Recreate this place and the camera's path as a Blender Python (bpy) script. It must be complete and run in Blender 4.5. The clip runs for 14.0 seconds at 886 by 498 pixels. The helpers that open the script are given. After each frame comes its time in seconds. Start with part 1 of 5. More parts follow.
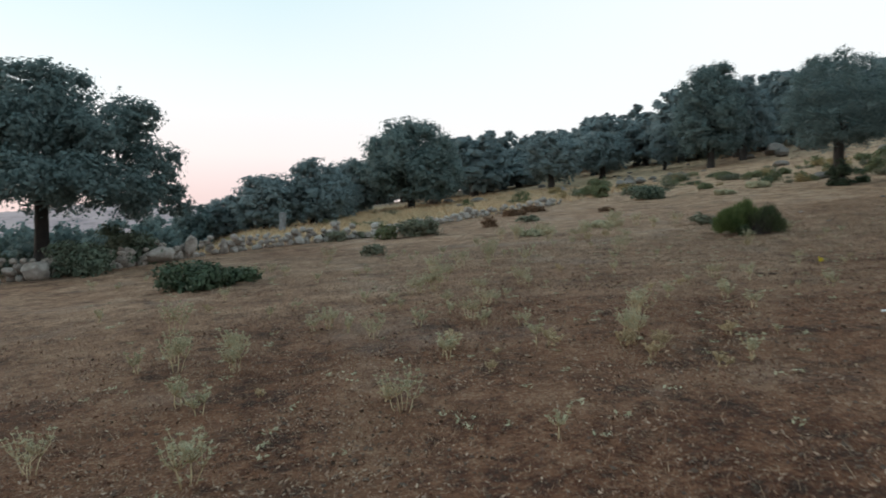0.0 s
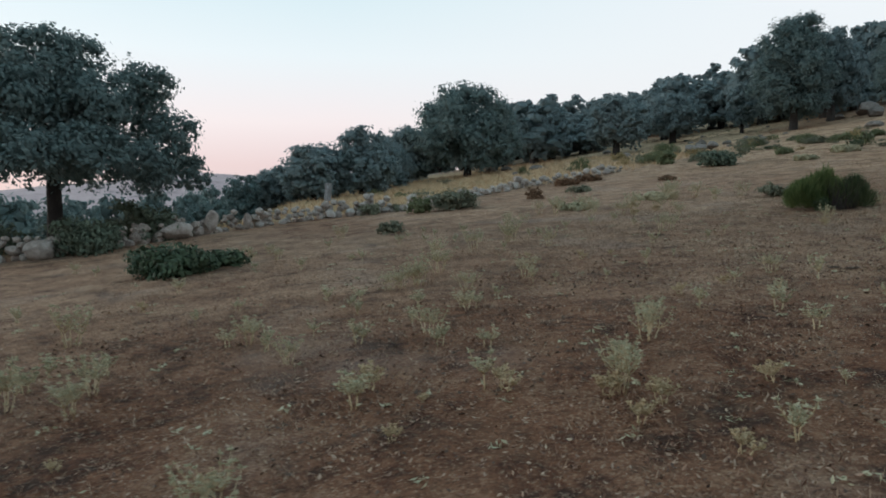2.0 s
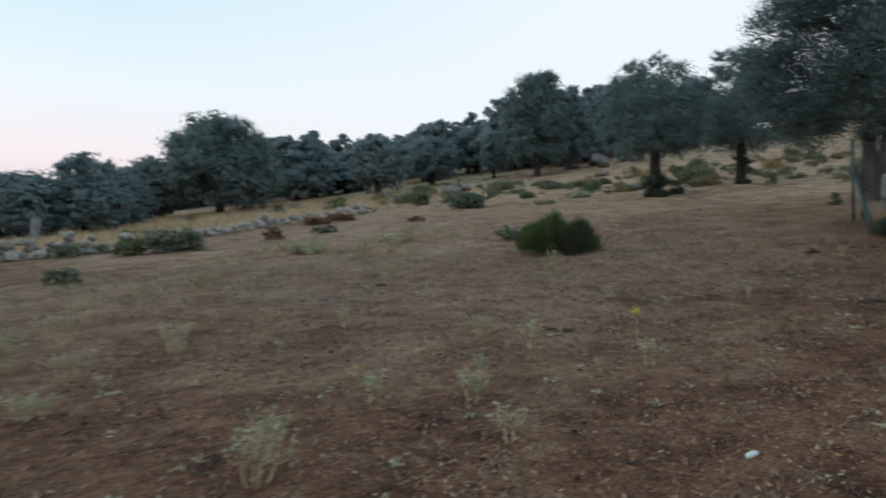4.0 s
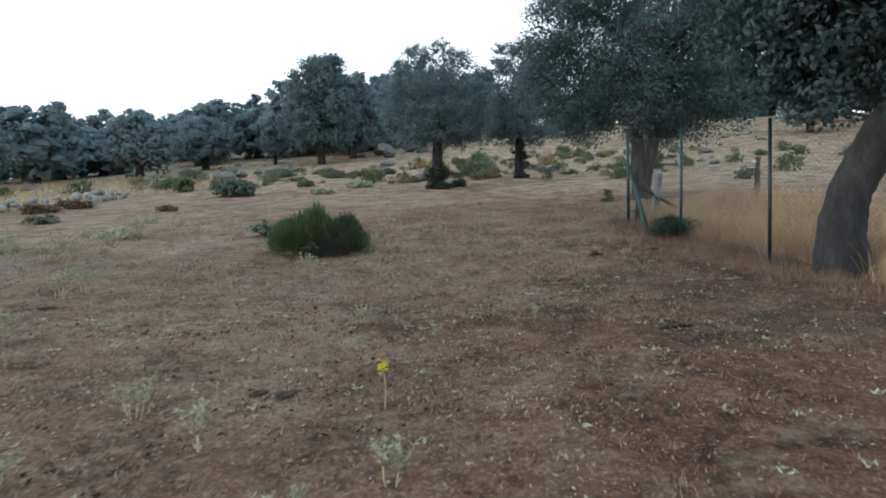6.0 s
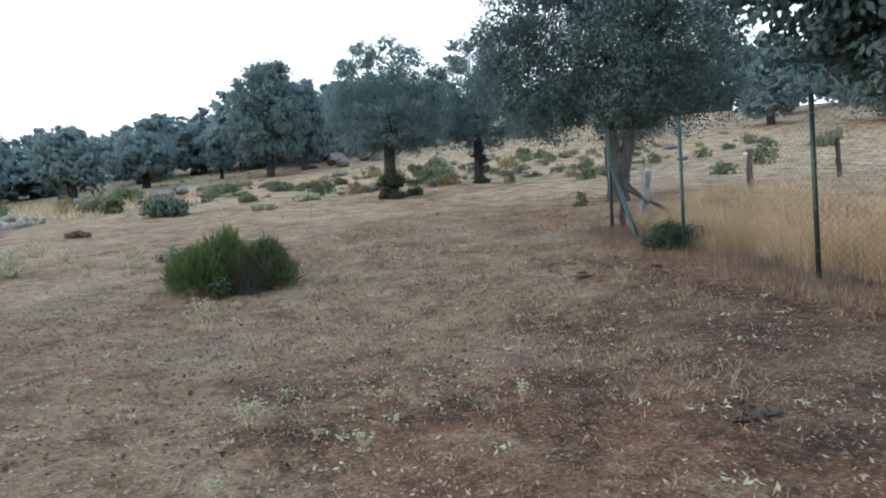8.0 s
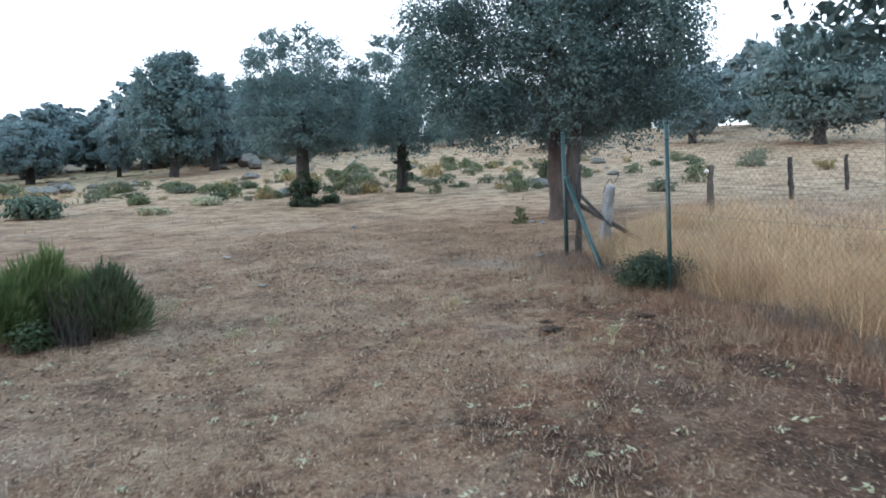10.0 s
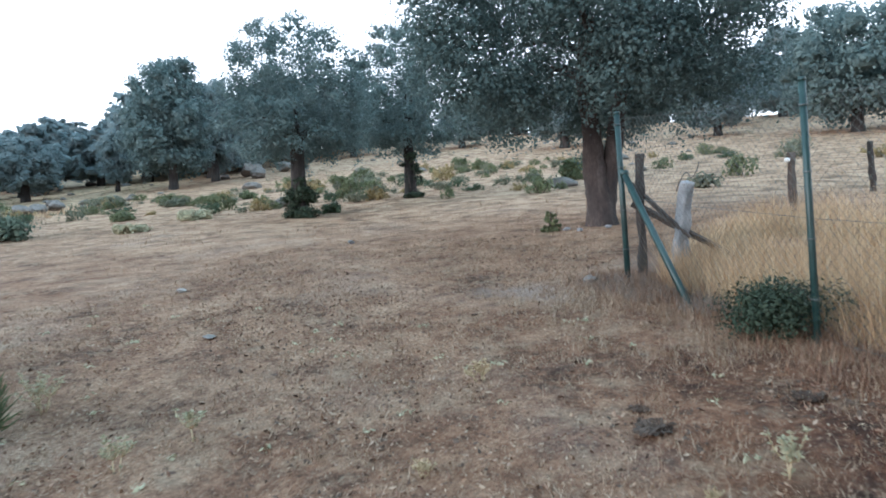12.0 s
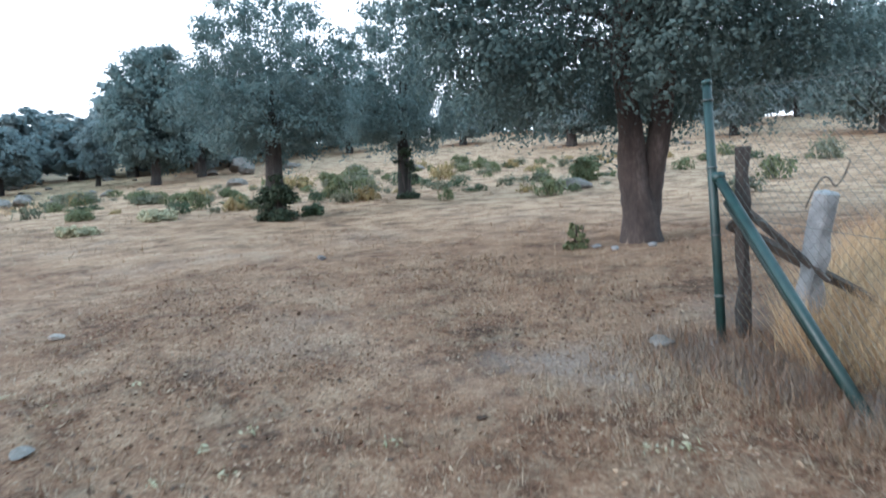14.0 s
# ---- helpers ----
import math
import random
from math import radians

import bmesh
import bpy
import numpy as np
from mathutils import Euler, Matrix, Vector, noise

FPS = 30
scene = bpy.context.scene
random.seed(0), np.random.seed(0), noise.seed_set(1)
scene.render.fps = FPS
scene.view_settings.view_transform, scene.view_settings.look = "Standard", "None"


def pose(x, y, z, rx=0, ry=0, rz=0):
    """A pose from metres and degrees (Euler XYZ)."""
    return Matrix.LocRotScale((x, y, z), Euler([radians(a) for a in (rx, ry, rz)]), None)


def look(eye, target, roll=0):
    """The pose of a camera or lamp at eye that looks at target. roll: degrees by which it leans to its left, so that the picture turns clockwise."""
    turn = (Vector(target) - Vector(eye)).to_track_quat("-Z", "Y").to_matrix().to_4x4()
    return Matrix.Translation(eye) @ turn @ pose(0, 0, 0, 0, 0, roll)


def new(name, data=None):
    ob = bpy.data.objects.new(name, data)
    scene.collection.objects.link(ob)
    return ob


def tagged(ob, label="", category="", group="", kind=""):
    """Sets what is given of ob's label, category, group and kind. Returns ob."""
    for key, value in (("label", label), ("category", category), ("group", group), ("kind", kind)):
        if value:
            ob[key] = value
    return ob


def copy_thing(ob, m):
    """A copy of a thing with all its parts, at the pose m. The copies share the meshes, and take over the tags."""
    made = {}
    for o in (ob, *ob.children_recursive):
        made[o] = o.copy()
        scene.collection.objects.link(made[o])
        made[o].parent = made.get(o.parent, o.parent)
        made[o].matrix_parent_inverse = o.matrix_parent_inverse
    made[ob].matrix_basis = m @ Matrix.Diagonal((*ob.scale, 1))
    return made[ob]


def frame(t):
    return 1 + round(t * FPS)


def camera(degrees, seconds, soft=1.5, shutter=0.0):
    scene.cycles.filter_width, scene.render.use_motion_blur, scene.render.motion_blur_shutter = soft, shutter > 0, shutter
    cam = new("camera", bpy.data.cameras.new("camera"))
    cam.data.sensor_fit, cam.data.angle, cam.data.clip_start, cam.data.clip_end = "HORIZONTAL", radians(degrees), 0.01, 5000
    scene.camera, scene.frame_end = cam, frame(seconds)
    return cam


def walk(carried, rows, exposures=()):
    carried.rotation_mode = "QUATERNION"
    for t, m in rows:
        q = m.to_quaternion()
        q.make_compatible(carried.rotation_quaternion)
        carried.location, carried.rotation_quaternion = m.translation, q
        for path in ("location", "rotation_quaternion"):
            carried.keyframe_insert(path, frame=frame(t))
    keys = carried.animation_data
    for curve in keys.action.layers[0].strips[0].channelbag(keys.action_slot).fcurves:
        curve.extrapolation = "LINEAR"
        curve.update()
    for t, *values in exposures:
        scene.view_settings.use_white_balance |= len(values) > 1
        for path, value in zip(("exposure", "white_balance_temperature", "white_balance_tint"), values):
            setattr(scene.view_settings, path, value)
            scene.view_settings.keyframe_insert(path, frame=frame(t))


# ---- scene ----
cam = camera(66.1, 14.0, soft=1.75, shutter=0.4)
METRES, EYE, TILT, LEAN, TURN = 18.3, 1.5, 0.0, 0.0, -28.9
ROWS = [
    (0.0, 0.0, 0.0, 0.0, -0.0, -0.16, 0.05),
    (0.5, 0.0153, 0.032, 0.0035, 3.51, -0.44, -0.63),
    (1.0, 0.0296, 0.0595, 0.0075, 2.69, 0.14, 0.67),
    (1.5, 0.0457, 0.087, 0.0101, 4.63, -1.72, -0.53),
    (2.0, 0.0615, 0.1127, 0.013, 5.86, -2.89, 0.17),
    (2.5, 0.0773, 0.1406, 0.0131, 5.1, -4.48, -1.01),
    (3.0, 0.0919, 0.1724, 0.0165, 4.35, -2.66, -1.46),
    (3.5, 0.1088, 0.2006, 0.0189, -2.71, 0.53, -1.44),
    (4.0, 0.13, 0.2303, 0.0205, -12.96, 0.3, 0.07),
    (6.5, 0.2278, 0.3726, 0.0364, -31.38, 0.63, 0.53),
    (7.0, 0.247, 0.4001, 0.04, -29.81, 3.91, 2.1),
    (7.5, 0.2696, 0.4322, 0.043, -29.98, 2.67, 4.45),
    (8.0, 0.2907, 0.4606, 0.0464, -33.54, -0.11, 2.65),
    (8.5, 0.3122, 0.49, 0.0509, -32.79, -2.09, 1.14),
    (9.0, 0.332, 0.5186, 0.0557, -37.69, -1.02, 0.29),
    (11.5, 0.4385, 0.6635, 0.0726, -40.96, 0.85, 1.77),
    (12.0, 0.4663, 0.6915, 0.0773, -39.19, 0.65, 3.11),
    (12.5, 0.4924, 0.7204, 0.0822, -40.55, 0.12, 1.51),
    (13.0, 0.5197, 0.7506, 0.0876, -36.75, 0.06, 2.71),
    (13.5, 0.5435, 0.7816, 0.093, -39.16, -2.76, 2.54),
    (14.0, 0.569, 0.8095, 0.097, -39.25, 0.49, 2.38),
]
walk(cam, [(t, pose(0, 0, EYE, TILT, LEAN, TURN) @ pose(METRES * x, METRES * y, METRES * z, 90 + pitch, roll, yaw)) for t, x, y, z, yaw, pitch, roll in ROWS],
     exposures=[(0.0, 0.12, 6750, 10), (0.5, 0.2, 6700, 10), (1.5, -0.05, 6600, 10), (2.5, 0.02, 6530, 10), (3.0, 0.22, 6500, 10), (3.5, 0.15, 6450, 10), (4.0, 0.0, 6400, 10), (6.5, 0.68, 6050, 10), (7.0, 0.68, 6050, 10), (7.5, 0.42, 6050, 10),
                (8.0, 1.07, 6050, 10), (9.0, 1.18, 5900, 10), (11.5, 1.33, 5850, 12), (13.0, 1.33, 5850, 12), (14.0, 1.43, 5850, 12)])

# ---- world and light ----
def build_world():
    world = bpy.data.worlds.new("dusk_sky")
    scene.world = world
    world.use_nodes = True
    nt = world.node_tree
    nt.nodes.clear()
    out = nt.nodes.new("ShaderNodeOutputWorld")
    bg = nt.nodes.new("ShaderNodeBackground")
    sky = nt.nodes.new("ShaderNodeTexSky")
    sky.sky_type = "NISHITA"
    sky.sun_disc = False
    sky.sun_elevation = radians(SUN_HEIGHT)
    sky.sun_rotation = radians(SUN_TURN)
    sky.altitude = 600
    sky.air_density, sky.dust_density, sky.ozone_density = 1.0, 2.0, 1.0
    gain = nt.nodes.new("ShaderNodeMix")
    gain.data_type, gain.blend_type = "RGBA", "MULTIPLY"
    gain.inputs[0].default_value = 1.0
    gain.inputs[7].default_value = (SKY_GAIN, SKY_GAIN, SKY_GAIN, 1)
    # thin bright veil of high cloud, rosy near the horizon
    coord = nt.nodes.new("ShaderNodeTexCoord")
    sep = nt.nodes.new("ShaderNodeSeparateXYZ")
    nt.links.new(coord.outputs["Generated"], sep.inputs[0])
    ramp = nt.nodes.new("ShaderNodeValToRGB")
    cr = ramp.color_ramp
    cr.elements[0].position, cr.elements[0].color = 0.0, (0.56, 0.44, 0.50, 1)
    cr.elements[1].position, cr.elements[1].color = 1.0, (0.36, 0.56, 0.68, 1)
    for at, col in ((0.07, (0.66, 0.51, 0.53, 1)), (0.13, (0.75, 0.665, 0.675, 1)), (0.22, (0.68, 0.745, 0.775, 1)), (0.40, (0.46, 0.655, 0.72, 1))):
        e = cr.elements.new(at)
        e.color = col
    nt.links.new(sep.outputs["Z"], ramp.inputs[0])
    # paler and whiter away from the rosy side
    side = nt.nodes.new("ShaderNodeMapRange")
    side.inputs[1].default_value, side.inputs[2].default_value = 0.25, 0.75
    nt.links.new(sep.outputs["X"], side.inputs[0])
    ramp2 = nt.nodes.new("ShaderNodeValToRGB")
    c2 = ramp2.color_ramp
    c2.elements[0].position, c2.elements[0].color = 0.0, (0.74, 0.73, 0.73, 1)
    c2.elements[1].position, c2.elements[1].color = 1.0, (0.42, 0.60, 0.72, 1)
    e = c2.elements.new(0.35)
    e.color = (0.70, 0.76, 0.80, 1)
    nt.links.new(sep.outputs["Z"], ramp2.inputs[0])
    veil = nt.nodes.new("ShaderNodeMix")
    veil.data_type = "RGBA"
    nt.links.new(side.outputs[0], veil.inputs[0])
    nt.links.new(ramp.outputs[0], veil.inputs[6])
    nt.links.new(ramp2.outputs[0], veil.inputs[7])
    mix = nt.nodes.new("ShaderNodeMix")
    mix.data_type = "RGBA"
    mix.inputs[0].default_value = 0.85
    nt.links.new(sky.outputs[0], gain.inputs[6])
    nt.links.new(gain.outputs[2], mix.inputs[6])
    nt.links.new(veil.outputs[2], mix.inputs[7])
    nt.links.new(mix.outputs[2], bg.inputs[0])
    bg.inputs[1].default_value = SKY_STRENGTH
    nt.links.new(bg.outputs[0], out.inputs[0])


SUN_HEIGHT, SUN_TURN, SKY_GAIN, SKY_STRENGTH = 11.0, -48.0, 0.10, 1.4
build_world()
sun = new("sun", bpy.data.lights.new("sun", "SUN"))
sun.data.energy, sun.data.angle, sun.data.color = 1.1, radians(28), (1.0, 0.90, 0.84)
sun.matrix_world = look((0, 0, 60), (-60 * math.sin(radians(SUN_TURN)), -60 * math.cos(radians(SUN_TURN)), 60 - 60 * math.tan(radians(SUN_HEIGHT))))


# ---- materials ----
def nodes_of(name):
    m = bpy.data.materials.new(name)
    m.use_nodes = True
    nt = m.node_tree
    return m, nt, nt.nodes["Principled BSDF"]


def noise_node(nt, scale, detail=6.0, rough=0.6, vec=None):
    n = nt.nodes.new("ShaderNodeTexNoise")
    n.inputs["Scale"].default_value, n.inputs["Detail"].default_value, n.inputs["Roughness"].default_value = scale, detail, rough
    if vec is None:
        c = nt.nodes.new("ShaderNodeTexCoord")
        vec = c.outputs["Object"]
    nt.links.new(vec, n.inputs["Vector"])
    return n


def ramp_node(nt, src, stops):
    r = nt.nodes.new("ShaderNodeValToRGB")
    el = r.color_ramp.elements
    while len(el) < len(stops):
        el.new(0.5)
    for e, (at, col) in zip(el, stops):
        e.position, e.color = at, (*col, 1)
    nt.links.new(src, r.inputs[0])
    return r


def mix_node(nt, fac, a, b, mode="MIX"):
    m = nt.nodes.new("ShaderNodeMix")
    m.data_type, m.blend_type = "RGBA", mode
    for sock, v in ((m.inputs[0], fac), (m.inputs[6], a), (m.inputs[7], b)):
        if isinstance(v, (int, float)):
            sock.default_value = v
        elif isinstance(v, tuple):
            sock.default_value = (*v, 1)
        else:
            nt.links.new(v, sock)
    return m.outputs[2]


def math_node(nt, op, a, b=0.0, clamp=False):
    m = nt.nodes.new("ShaderNodeMath")
    m.operation, m.use_clamp = op, clamp
    for sock, v in ((m.inputs[0], a), (m.inputs[1], b)):
        if isinstance(v, (int, float)):
            sock.default_value = v
        else:
            nt.links.new(v, sock)
    return m.outputs[0]


def bump_node(nt, height, bsdf, strength=0.5, distance=0.02):
    b = nt.nodes.new("ShaderNodeBump")
    b.inputs["Strength"].default_value, b.inputs["Distance"].default_value = strength, distance
    nt.links.new(height, b.inputs["Height"])
    nt.links.new(b.outputs[0], bsdf.inputs["Normal"])


def leaf_material(name, dark, light, rough=0.55, through_light=0.0, speckle=0.45, clump=1.3):
    m, nt, bsdf = nodes_of(name)
    geo = nt.nodes.new("ShaderNodeNewGeometry")
    info = nt.nodes.new("ShaderNodeObjectInfo")
    n = noise_node(nt, clump, 3.0)
    v = math_node(nt, "ADD", math_node(nt, "MULTIPLY", geo.outputs["Random Per Island"], speckle), math_node(nt, "MULTIPLY", n.outputs[0], 1.1 - speckle))
    v = math_node(nt, "ADD", v, math_node(nt, "MULTIPLY", math_node(nt, "SUBTRACT", info.outputs["Random"], 0.5), 0.25), clamp=True)
    mid = tuple((a + b) / 2 for a, b in zip(dark, light))
    r = ramp_node(nt, v, [(0.15, dark), (0.6, mid), (1.0, light)])
    nt.links.new(r.outputs[0], bsdf.inputs["Base Color"])
    bsdf.inputs["Roughness"].default_value = rough
    bsdf.inputs["Specular IOR Level"].default_value = 0.15
    if through_light:
        tr = nt.nodes.new("ShaderNodeBsdfTranslucent")
        nt.links.new(r.outputs[0], tr.inputs[0])
        add = nt.nodes.new("ShaderNodeMixShader")
        add.inputs[0].default_value = through_light
        nt.links.new(bsdf.outputs[0], add.inputs[1])
        nt.links.new(tr.outputs[0], add.inputs[2])
        nt.links.new(add.outputs[0], nt.nodes["Material Output"].inputs[0])
    return m


def rough_material(name, stops, scale=4.0, fine=40.0, rough=0.9, bump=0.6, depth=0.02, stretch=None):
    m, nt, bsdf = nodes_of(name)
    vec = None
    if stretch:
        c = nt.nodes.new("ShaderNodeTexCoord")
        mp = nt.nodes.new("ShaderNodeMapping")
        mp.inputs["Scale"].default_value = stretch
        nt.links.new(c.outputs["Object"], mp.inputs[0])
        vec = mp.outputs[0]
    a, b = noise_node(nt, scale, 5.0, 0.6, vec), noise_node(nt, fine, 4.0, 0.7, vec)
    info = nt.nodes.new("ShaderNodeObjectInfo")
    f = math_node(nt, "ADD", math_node(nt, "MULTIPLY", a.outputs[0], 0.65), math_node(nt, "MULTIPLY", b.outputs[0], 0.35))
    f = math_node(nt, "ADD", f, math_node(nt, "MULTIPLY", math_node(nt, "SUBTRACT", info.outputs["Random"], 0.5), 0.14))
    r = ramp_node(nt, f, stops)
    nt.links.new(r.outputs[0], bsdf.inputs["Base Color"])
    bsdf.inputs["Roughness"].default_value = rough
    bump_node(nt, f, bsdf, bump, depth)
    return m


def blade_material(name, stops, rough=0.75):
    m, nt, bsdf = nodes_of(name)
    geo = nt.nodes.new("ShaderNodeNewGeometry")
    n = noise_node(nt, 0.9, 4.0)
    v = math_node(nt, "ADD", math_node(nt, "MULTIPLY", geo.outputs["Random Per Island"], 0.55), math_node(nt, "MULTIPLY", n.outputs[0], 0.5), clamp=True)
    r = ramp_node(nt, v, stops)
    nt.links.new(r.outputs[0], bsdf.inputs["Base Color"])
    bsdf.inputs["Roughness"].default_value = rough
    return m


def ground_material():
    m, nt, bsdf = nodes_of("dry_pasture")
    c = nt.nodes.new("ShaderNodeTexCoord")
    pos = c.outputs["Object"]
    sep = nt.nodes.new("ShaderNodeSeparateXYZ")
    nt.links.new(pos, sep.inputs[0])
    X, Y = sep.outputs[0], sep.outputs[1]
    broad = noise_node(nt, 0.22, 5.0, 0.6, pos)
    mid = noise_node(nt, 1.3, 6.0, 0.65, pos)
    fine = noise_node(nt, 7.0, 8.0, 0.78, pos)
    grit = noise_node(nt, 30.0, 5.0, 0.75, pos)
    f = math_node(nt, "ADD", math_node(nt, "MULTIPLY", mid.outputs[0], 0.45), math_node(nt, "MULTIPLY", fine.outputs[0], 0.55))
    soil = ramp_node(nt, f, [(0.41, (0.036, 0.018, 0.013)), (0.47, (0.096, 0.037, 0.020)), (0.53, (0.180, 0.078, 0.042)), (0.61, (0.275, 0.150, 0.092))])
    straw = ramp_node(nt, f, [(0.40, (0.072, 0.040, 0.027)), (0.47, (0.205, 0.121, 0.080)), (0.54, (0.35, 0.215, 0.140)), (0.63, (0.52, 0.365, 0.248))])
    # paler straw towards the fence and the hill, brown soil where the walk begins
    along = nt.nodes.new("ShaderNodeMapRange")
    along.inputs[1].default_value, along.inputs[2].default_value = 3.0, 12.0
    nt.links.new(X, along.inputs[0])
    across = nt.nodes.new("ShaderNodeMapRange")
    across.inputs[1].default_value, across.inputs[2].default_value = 2.6, 6.2
    nt.links.new(math_node(nt, "SUBTRACT", Y, math_node(nt, "MULTIPLY", X, 0.20)), across.inputs[0])
    worn = nt.nodes.new("ShaderNodeMapRange")
    worn.inputs[1].default_value, worn.inputs[2].default_value = 16.0, 21.0
    nt.links.new(X, worn.inputs[0])
    pale = math_node(nt, "MULTIPLY", along.outputs[0], math_node(nt, "MAXIMUM", across.outputs[0], worn.outputs[0]))
    north = nt.nodes.new("ShaderNodeMapRange")
    north.inputs[1].default_value, north.inputs[2].default_value = 6.5, 10.5
    nt.links.new(Y, north.inputs[0])
    west = nt.nodes.new("ShaderNodeMapRange")
    west.inputs[1].default_value, west.inputs[2].default_value = 9.5, 4.5
    nt.links.new(X, west.inputs[0])
    pale = math_node(nt, "MAXIMUM", pale, math_node(nt, "MULTIPLY", math_node(nt, "MULTIPLY", north.outputs[0], west.outputs[0]), 0.9))
    s = math_node(nt, "ADD", math_node(nt, "MULTIPLY", pale, 0.85), math_node(nt, "MULTIPLY", math_node(nt, "SUBTRACT", broad.outputs[0], 0.5), 2.2), clamp=True)
    col = mix_node(nt, s, soil.outputs[0], straw.outputs[0])
    # bare dusty patches
    dust = ramp_node(nt, noise_node(nt, 0.45, 4.0, 0.55, pos).outputs[0], [(0.56, (0, 0, 0)), (0.68, (1, 1, 1))])
    dusty = math_node(nt, "MULTIPLY", dust.outputs[0], 0.42)
    col = mix_node(nt, dusty, col, (0.27, 0.205, 0.175))
    # trodden grey earth beside the fence end
    gap = nt.nodes.new("ShaderNodeVectorMath")
    gap.operation = "DISTANCE"
    flat = nt.nodes.new("ShaderNodeCombineXYZ")
    nt.links.new(X, flat.inputs[0])
    nt.links.new(Y, flat.inputs[1])
    nt.links.new(flat.outputs[0], gap.inputs[0])
    gap.inputs[1].default_value = (21.27, 8.70, 0.0)
    gap_xy = math_node(nt, "ADD", gap.outputs["Value"], math_node(nt, "MULTIPLY", math_node(nt, "SUBTRACT", mid.outputs[0], 0.5), 1.6))
    bare = nt.nodes.new("ShaderNodeMapRange")
    bare.inputs[1].default_value, bare.inputs[2].default_value, bare.inputs[3].default_value, bare.inputs[4].default_value = 0.40, 0.80, 1.0, 0.0
    nt.links.new(gap_xy, bare.inputs[0])
    # rusty and bleached patches of dead grass
    rust = ramp_node(nt, noise_node(nt, 1.1, 5.0, 0.7, pos).outputs[0], [(0.50, (0, 0, 0)), (0.64, (1, 1, 1))])
    col = mix_node(nt, math_node(nt, "MULTIPLY", rust.outputs[0], 0.5), col, (0.20, 0.098, 0.055))
    bleach = ramp_node(nt, noise_node(nt, 1.9, 6.0, 0.72, pos).outputs[0], [(0.52, (0, 0, 0)), (0.66, (1, 1, 1))])
    col = mix_node(nt, math_node(nt, "MULTIPLY", math_node(nt, "MULTIPLY", bleach.outputs[0], along.outputs[0]), 0.5), col, (0.42, 0.315, 0.22))
    col = mix_node(nt, math_node(nt, "MULTIPLY", bare.outputs[0], 0.75), col, (0.30, 0.24, 0.208))
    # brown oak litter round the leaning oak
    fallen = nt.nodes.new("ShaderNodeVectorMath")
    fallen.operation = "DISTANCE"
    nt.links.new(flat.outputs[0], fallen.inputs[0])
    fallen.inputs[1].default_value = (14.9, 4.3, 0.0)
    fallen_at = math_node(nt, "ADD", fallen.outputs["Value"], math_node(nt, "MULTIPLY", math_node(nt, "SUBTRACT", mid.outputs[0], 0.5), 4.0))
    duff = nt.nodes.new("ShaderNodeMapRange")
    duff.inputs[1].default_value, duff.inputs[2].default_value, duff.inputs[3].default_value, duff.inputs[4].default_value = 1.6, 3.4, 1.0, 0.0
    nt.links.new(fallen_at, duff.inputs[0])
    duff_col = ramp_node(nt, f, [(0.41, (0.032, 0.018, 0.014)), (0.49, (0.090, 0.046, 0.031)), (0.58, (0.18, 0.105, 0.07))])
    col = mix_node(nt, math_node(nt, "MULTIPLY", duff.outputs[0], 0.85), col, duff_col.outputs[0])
    # litter of pale straw bits and dark crumbs
    bits = ramp_node(nt, grit.outputs[0], [(0.56, (0, 0, 0)), (0.64, (1, 1, 1))])
    col = mix_node(nt, math_node(nt, "MULTIPLY", bits.outputs[0], 0.38), col, (0.50, 0.40, 0.28))
    crumbs = ramp_node(nt, grit.outputs[0], [(0.37, (1, 1, 1)), (0.44, (0, 0, 0))])
    col = mix_node(nt, math_node(nt, "MULTIPLY", crumbs.outputs[0], 0.6), col, (0.06, 0.035, 0.025))
    # small flakes of leaf and straw, each with its own tone
    flakes = nt.nodes.new("ShaderNodeTexVoronoi")
    flakes.inputs["Scale"].default_value = 62.0
    stir = nt.nodes.new("ShaderNodeVectorMath")
    stir.operation = "MULTIPLY_ADD"
    nt.links.new(fine.outputs["Color"], stir.inputs[0])
    stir.inputs[1].default_value = (0.05, 0.05, 0.05)
    nt.links.new(pos, stir.inputs[2])
    nt.links.new(stir.outputs[0], flakes.inputs["Vector"])
    tone = nt.nodes.new("ShaderNodeSeparateColor")
    nt.links.new(flakes.outputs["Color"], tone.inputs[0])
    flake_soil = ramp_node(nt, tone.outputs[0], [(0.05, (0.026, 0.014, 0.010)), (0.40, (0.105, 0.046, 0.027)), (0.75, (0.21, 0.105, 0.062)), (0.95, (0.40, 0.28, 0.19))])
    flake_straw = ramp_node(nt, tone.outputs[0], [(0.05, (0.060, 0.034, 0.023)), (0.40, (0.215, 0.127, 0.082)), (0.75, (0.385, 0.252, 0.168)), (0.95, (0.57, 0.435, 0.315))])
    flake = mix_node(nt, s, flake_soil.outputs[0], flake_straw.outputs[0])
    thick = ramp_node(nt, mid.outputs[0], [(0.40, (0.15, 0.15, 0.15)), (0.60, (1, 1, 1))])
    strewn = math_node(nt, "MULTIPLY", math_node(nt, "MULTIPLY", thick.outputs[0], tone.outputs[1]), 0.62, clamp=True)
    col = mix_node(nt, strewn, col, flake)
    # yellow grass beyond the stone wall
    d = math_node(nt, "SUBTRACT", Y, math_node(nt, "ADD", math_node(nt, "MULTIPLY", X, 0.40), 24.0))
    yel = nt.nodes.new("ShaderNodeMapRange")
    yel.inputs[1].default_value, yel.inputs[2].default_value = 0.0, 2.5
